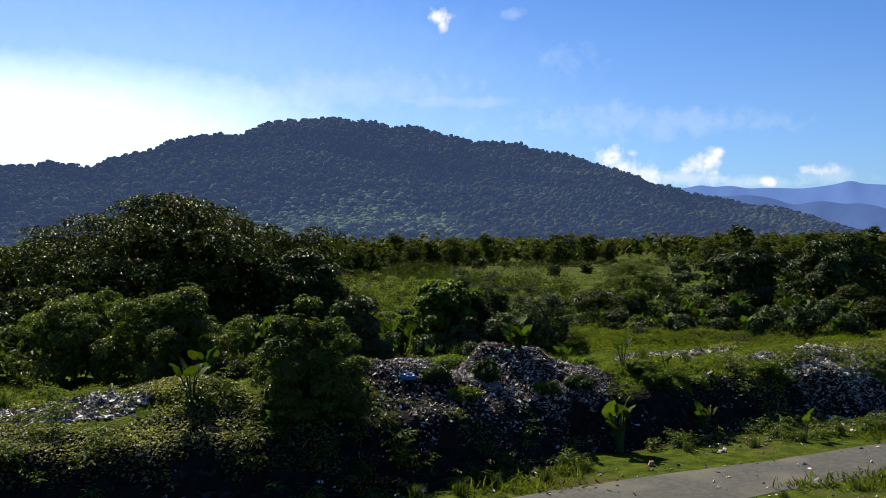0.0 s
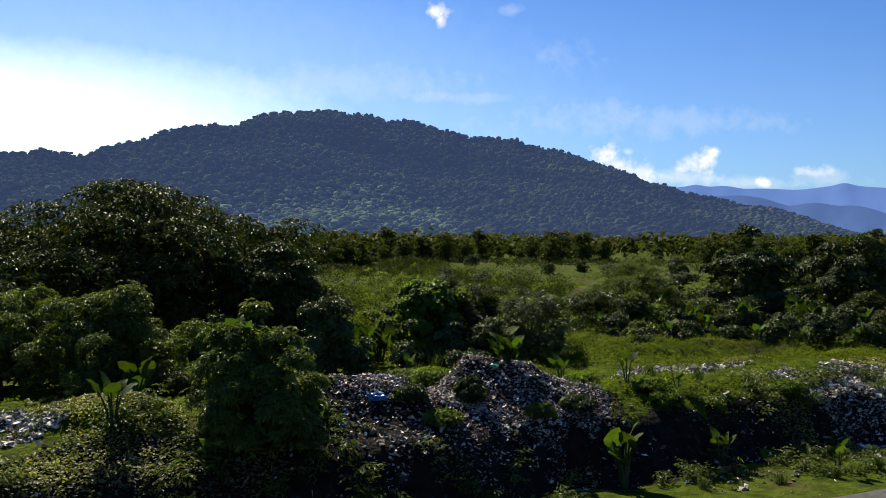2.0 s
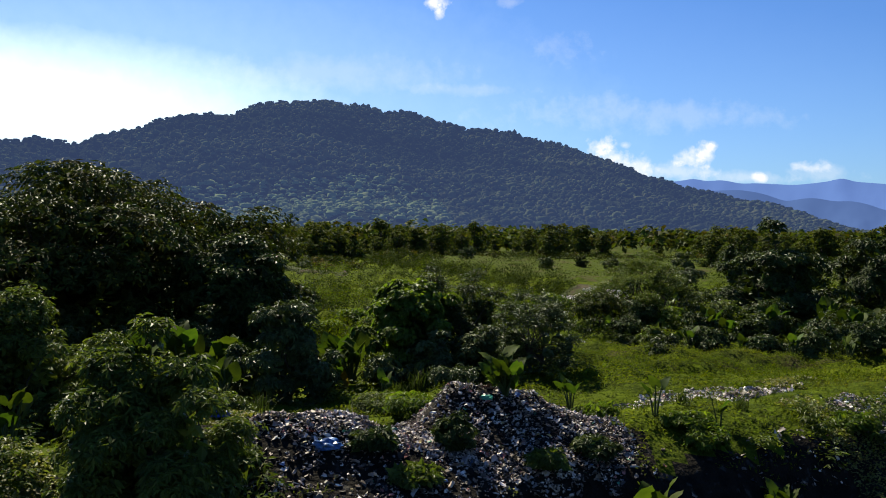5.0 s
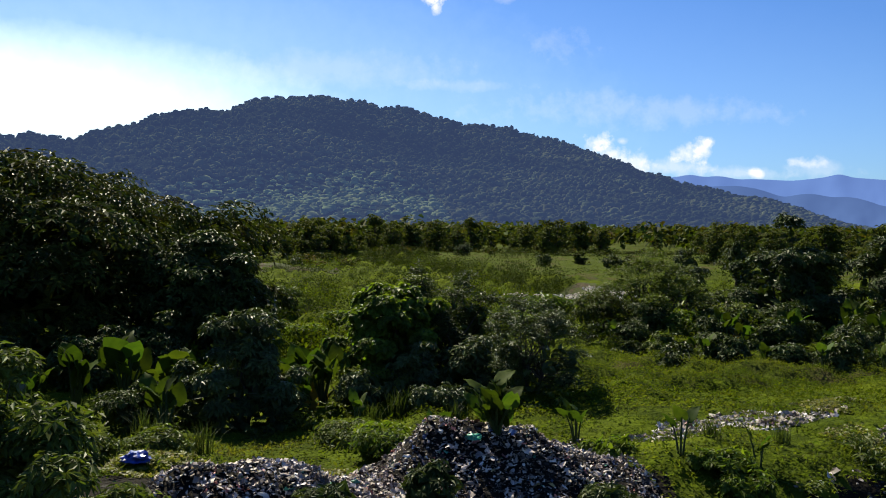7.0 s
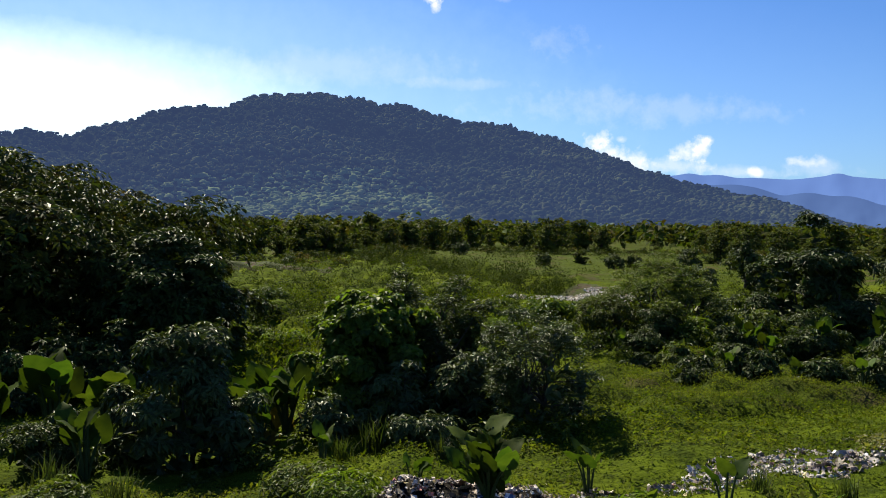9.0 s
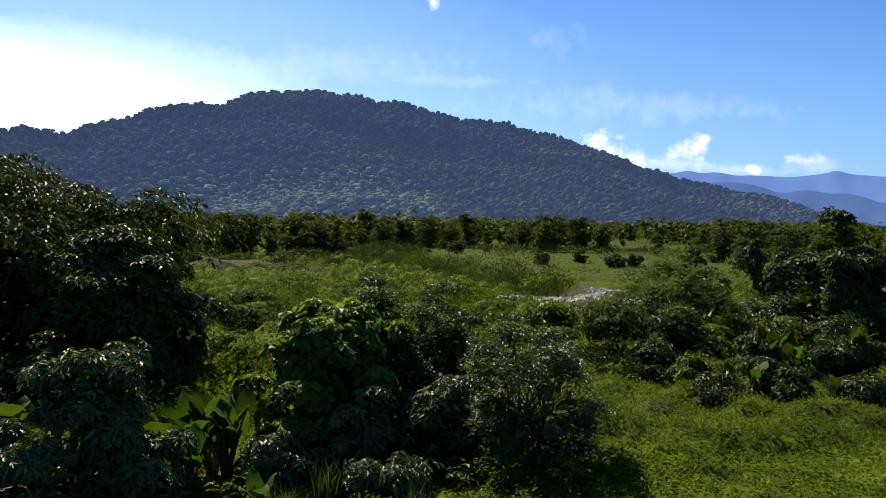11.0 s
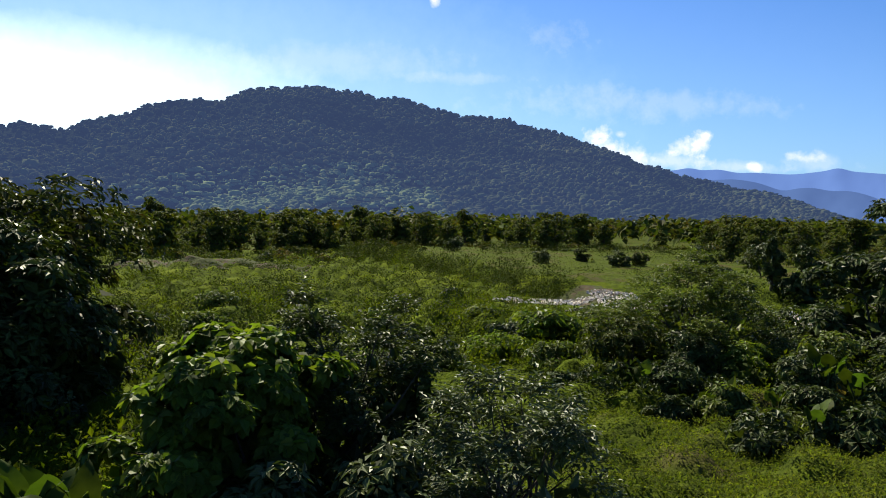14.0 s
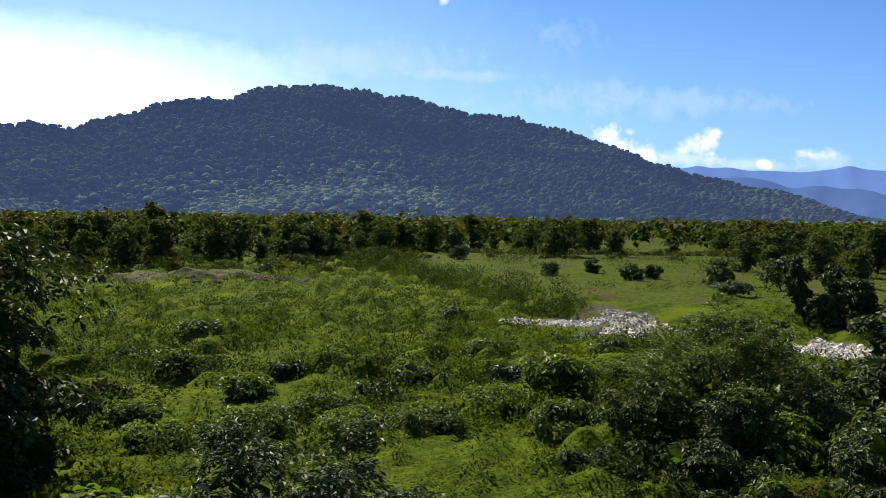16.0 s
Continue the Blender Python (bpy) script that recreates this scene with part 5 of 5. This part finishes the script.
def taro(x, y, size, count, seed, label="clump of giant taro with upright heart-shaped leaves", dry=0):
    rng = np.random.default_rng(seed)
    root = tagged(new("taro_plant"), label, "plant", "giant taro")
    stand(root, x, y)
    for k in range(count):
        a = k * 2.4 + rng.uniform(-0.4, 0.4)
        lean = rng.uniform(0.08, 0.42) * (2.6 if count > 20 else 1.0)
        h = size * (rng.uniform(0.25, 0.9) if count > 20 else rng.uniform(0.55, 1.0))
        if k < dry:
            h, lean = h * 0.4, 0.8
        top = np.array((math.cos(a) * lean * h, math.sin(a) * lean * h, h))
        foot = np.array((math.cos(a), math.sin(a), 0)) * 0.08
        t = np.linspace(0, 1, 5)[:, None]
        path = foot * (1 - t) + top * t + np.array((0, 0, 0.12 * h)) * np.sin(t * math.pi)
        path[0, 2] = -0.1
        v, f = tube(path, np.linspace(0.035, 0.018, 5) * size, 5)
        stalk = part("stalk", mesh_from("stalk", v, f, M_STALK, True), root)
        blade = part("leaf", DRY_BLADE if k < dry else BLADES[k % 3], stalk, "withered yellow leaf" if k < dry else "", loc=top)
        ln = max(size * rng.uniform(0.29, 0.43), 0.5 * rng.uniform(0.8, 1.2))
        up = rng.uniform(0.75, 1.5) if k >= dry else -1.1
        blade.rotation_euler = Euler((up, rng.normal() * 0.3, a - math.pi / 2 + rng.normal() * 0.8))
        blade.scale = (ln * 1.35, ln, ln)
    return root


for k, (x, y, size, count, dry) in enumerate((
        (4.3, 50.5, 1.25, 34, 0), (4.15, 50.9, 1.45, 4, 0), (10.8, 53.2, 1.35, 3, 0), (9.3, 46.6, 2.5, 8, 0), (14.8, 49.8, 1.5, 5, 0), (-12.0, 41.3, 1.6, 5, 0), (-12.6, 46.0, 1.9, 6, 0),
        (-8.0, 47.0, 1.6, 4, 0), (-4.0, 69.0, 2.5, 14, 2), (-5.6, 68.3, 2.1, 12, 1), (-3.2, 67.8, 2.4, 11, 2), (-4.8, 67.0, 2.2, 10, 1), (-4.0, 66.0, 1.8, 9, 1), (-12.8, 66.8, 3.0, 12, 0), (-15.0, 66.2, 2.7, 11, 0), (-10.4, 66.5, 2.7, 11, 0), (-9.0, 60.5, 2.2, 8, 0),
        (-16.8, 65.0, 2.0, 7, 1), (24.6, 89.4, 2.4, 9, 1), (26.6, 89.8, 1.9, 8, 1), (28.9, 88.0, 2.3, 9, 0), (31.2, 86.8, 1.8, 8, 0), (34.6, 85.4, 2.4, 9, 0), (36.5, 93.6, 2.9, 10, 1), (39.0, 85.2, 2.0, 8, 0), (30.5, 92.0, 2.8, 10, 0),
        (20.6, 81.4, 1.4, 9, 0), (23.8, 79.4, 1.5, 9, 1), (27.0, 78.2, 1.6, 9, 0), (30.6, 77.4, 1.5, 8, 0), (34.4, 76.8, 1.6, 9, 0), (22.4, 89.6, 1.5, 8, 0), (19.5, 91.0, 1.3, 7, 0), (16.6, 92.4, 1.2, 7, 0), (8.0, 57.8, 1.3, 5, 0), (13.5, 53.2, 1.2, 3, 0), (20.0, 48.6, 1.3, 4, 0), (-1.0, 62.5, 1.4, 5, 0),
        (-20.0, 62.0, 1.9, 7, 0), (2.5, 57.0, 1.2, 4, 0), (43.0, 99.0, 2.3, 8, 0), (-50.0, 168.0, 2.0, 7, 0))):
    taro(x, y, size, count, 200 + k, dry=dry)


# ---- plastic sacks ----
def sack(name, x, y, size, colour, label):
    rng = np.random.default_rng(int(size * 100) + 3)
    bm = bmesh.new()
    bmesh.ops.create_icosphere(bm, subdivisions=3, radius=0.5)
    for v in bm.verts:
        p = v.co
        k = 1 + 0.45 * noise.noise(p * 3.1 + Vector((x, y, 0))) + 0.32 * noise.noise(p * 7.0) + 0.2 * noise.noise(p * 15.0)
        v.co = Vector((p.x * 1.3 * k, p.y * k, max(p.z * 0.62 * k, -0.16)))
    me = bpy.data.meshes.new(name)
    bm.to_mesh(me)
    bm.free()
    me.materials.append(material(name + "_plastic", colour, tuple(c * 0.6 for c in colour), 6.0, 0.35, 0.5))
    ob = tagged(new(name, me), label, "sack")
    ob.location = (x, y, float(ground_z(x, y)) + 0.14 * size)
    ob.scale = (size, size, size)


sack("plastic_sack", -1.9, 45.1, 0.65, (0.06, 0.20, 0.55), "crumpled blue plastic sack lying on rubbish")
sack("plastic_sack", -6.5, 49.6, 0.62, (0.03, 0.08, 0.55), "bright blue plastic sack among creepers")
sack("plastic_sack", 3.55, 50.0, 0.34, (0.05, 0.45, 0.30), "turquoise green plastic bag on the rubbish heap")


# ---- tall reedy grass ----
def tall_grass(x, y, height, blades, seed):
    rng = np.random.default_rng(seed)
    chunks = []
    for k in range(blades):
        a, lean = rng.uniform(0, 6.28), rng.uniform(0.1, 0.6)
        h = height * rng.uniform(0.6, 1.1)
        foot = np.array((rng.normal() * 0.18, rng.normal() * 0.18, -0.05)) * height
        out = np.array((math.cos(a), math.sin(a), 0))
        side = np.array((-out[1], out[0], 0)) * 0.014 * height
        t = np.array((0, 0.35, 0.7, 1.0))
        mid = foot + out * (lean * h * t ** 2)[:, None] + np.array((0, 0, 1.0)) * (h * (t - 0.25 * lean * t ** 3))[:, None]
        w = np.array((1.0, 1.0, 0.7, 0.1))[:, None]
        v = np.concatenate((mid - side * w, mid + side * w))
        chunks.append((v, np.array([(i, i + 1, i + 5, i + 4) for i in range(3)])))
    v, f = join(chunks)
    root = tagged(new("tall_grass"), "clump of tall arching reedy grass", "grass clump", "tall grass")
    part("blades", mesh_from("tall_grass", v, f, M_REED), root)
    stand(root, x, y)


M_REED = material("reed_blades", (0.085, 0.110, 0.030), (0.055, 0.080, 0.020), 0.8, 0.6, 0.15, translucent=0.35, island=0.3, hue=0.02)
for k, (x, y, h, n) in enumerate(((-7.6, 55.4, 1.5, 90), (-6.4, 56.6, 1.3, 70), (-8.6, 56.8, 1.4, 70), (0.8, 65.2, 1.7, 90), (2.2, 64.6, 1.4, 60), (-0.4, 63.8, 1.2, 60), (3.4, 62.8, 1.1, 50),
                                  (-21.0, 41.5, 1.0, 110), (-19.2, 42.6, 0.9, 100), (15.4, 56.0, 0.9, 90), (18.0, 55.2, 0.9, 90), (12.6, 55.6, 0.8, 80))):
    tall_grass(x, y, h, n, 300 + k)
for k, (along, off, h) in enumerate(((12, 34.9, 0.7), (14, 35.4, 0.8), (16, 35.1, 0.75), (18, 35.6, 0.7), (20.5, 35.3, 0.75), (23, 36.0, 0.6), (30, 37.0, 0.6), (34, 36.4, 0.7), (37, 36.0, 0.75), (40, 36.2, 0.7),
                                     (43, 35.8, 0.75), (46, 36.0, 0.7), (28, 28.3, 0.5), (32, 28.0, 0.5), (36, 28.4, 0.55), (40, 28.1, 0.5))):
    tall_grass(0.916 * along - 0.4 * off, 0.4 * along + 0.916 * off, h, 120, 340 + k)


# ---- heaps of bare earth in the field ----
def soil_mound(x, y, half_x, half_y, height, seed):
    rng = np.random.default_rng(seed)
    bm = bmesh.new()
    bmesh.ops.create_grid(bm, x_segments=26, y_segments=12, size=1.0)
    gz = float(np.mean(ground_z(x + np.array((0, 3, -3, 0, 0)), y + np.array((0, 0, 0, 2, -2)))))
    for v in bm.verts:
        r = math.hypot(v.co.x, v.co.y)
        px, py = v.co.x * half_x, v.co.y * half_y
        lift = max(0.0, 1 - r * r) ** 1.3 * height * (1 + 0.9 * float(fbm(px + seed * 9, py, 3.0, 3)))
        v.co = Vector((px, py, -0.7 + 2.3 * lift))
    me = bpy.data.meshes.new("soil_mound")
    bm.to_mesh(me)
    bm.free()
    me.materials.append(M_SOIL)
    ob = tagged(new("soil_mound", me), "low brown heap of bare earth half overgrown", "mound")
    ob.location = (x, y, gz)


for k, (x, y, hx, hy, h) in enumerate(((-58, 236, 12, 5.5, 0.9), (-46, 239, 9, 5, 1.0), (-40, 250, 10, 6, 0.8), (-30, 247, 9, 5, 0.8), (-72, 233, 10, 5, 0.8))):
    soil_mound(x, y, hx, hy, h, k + 1)
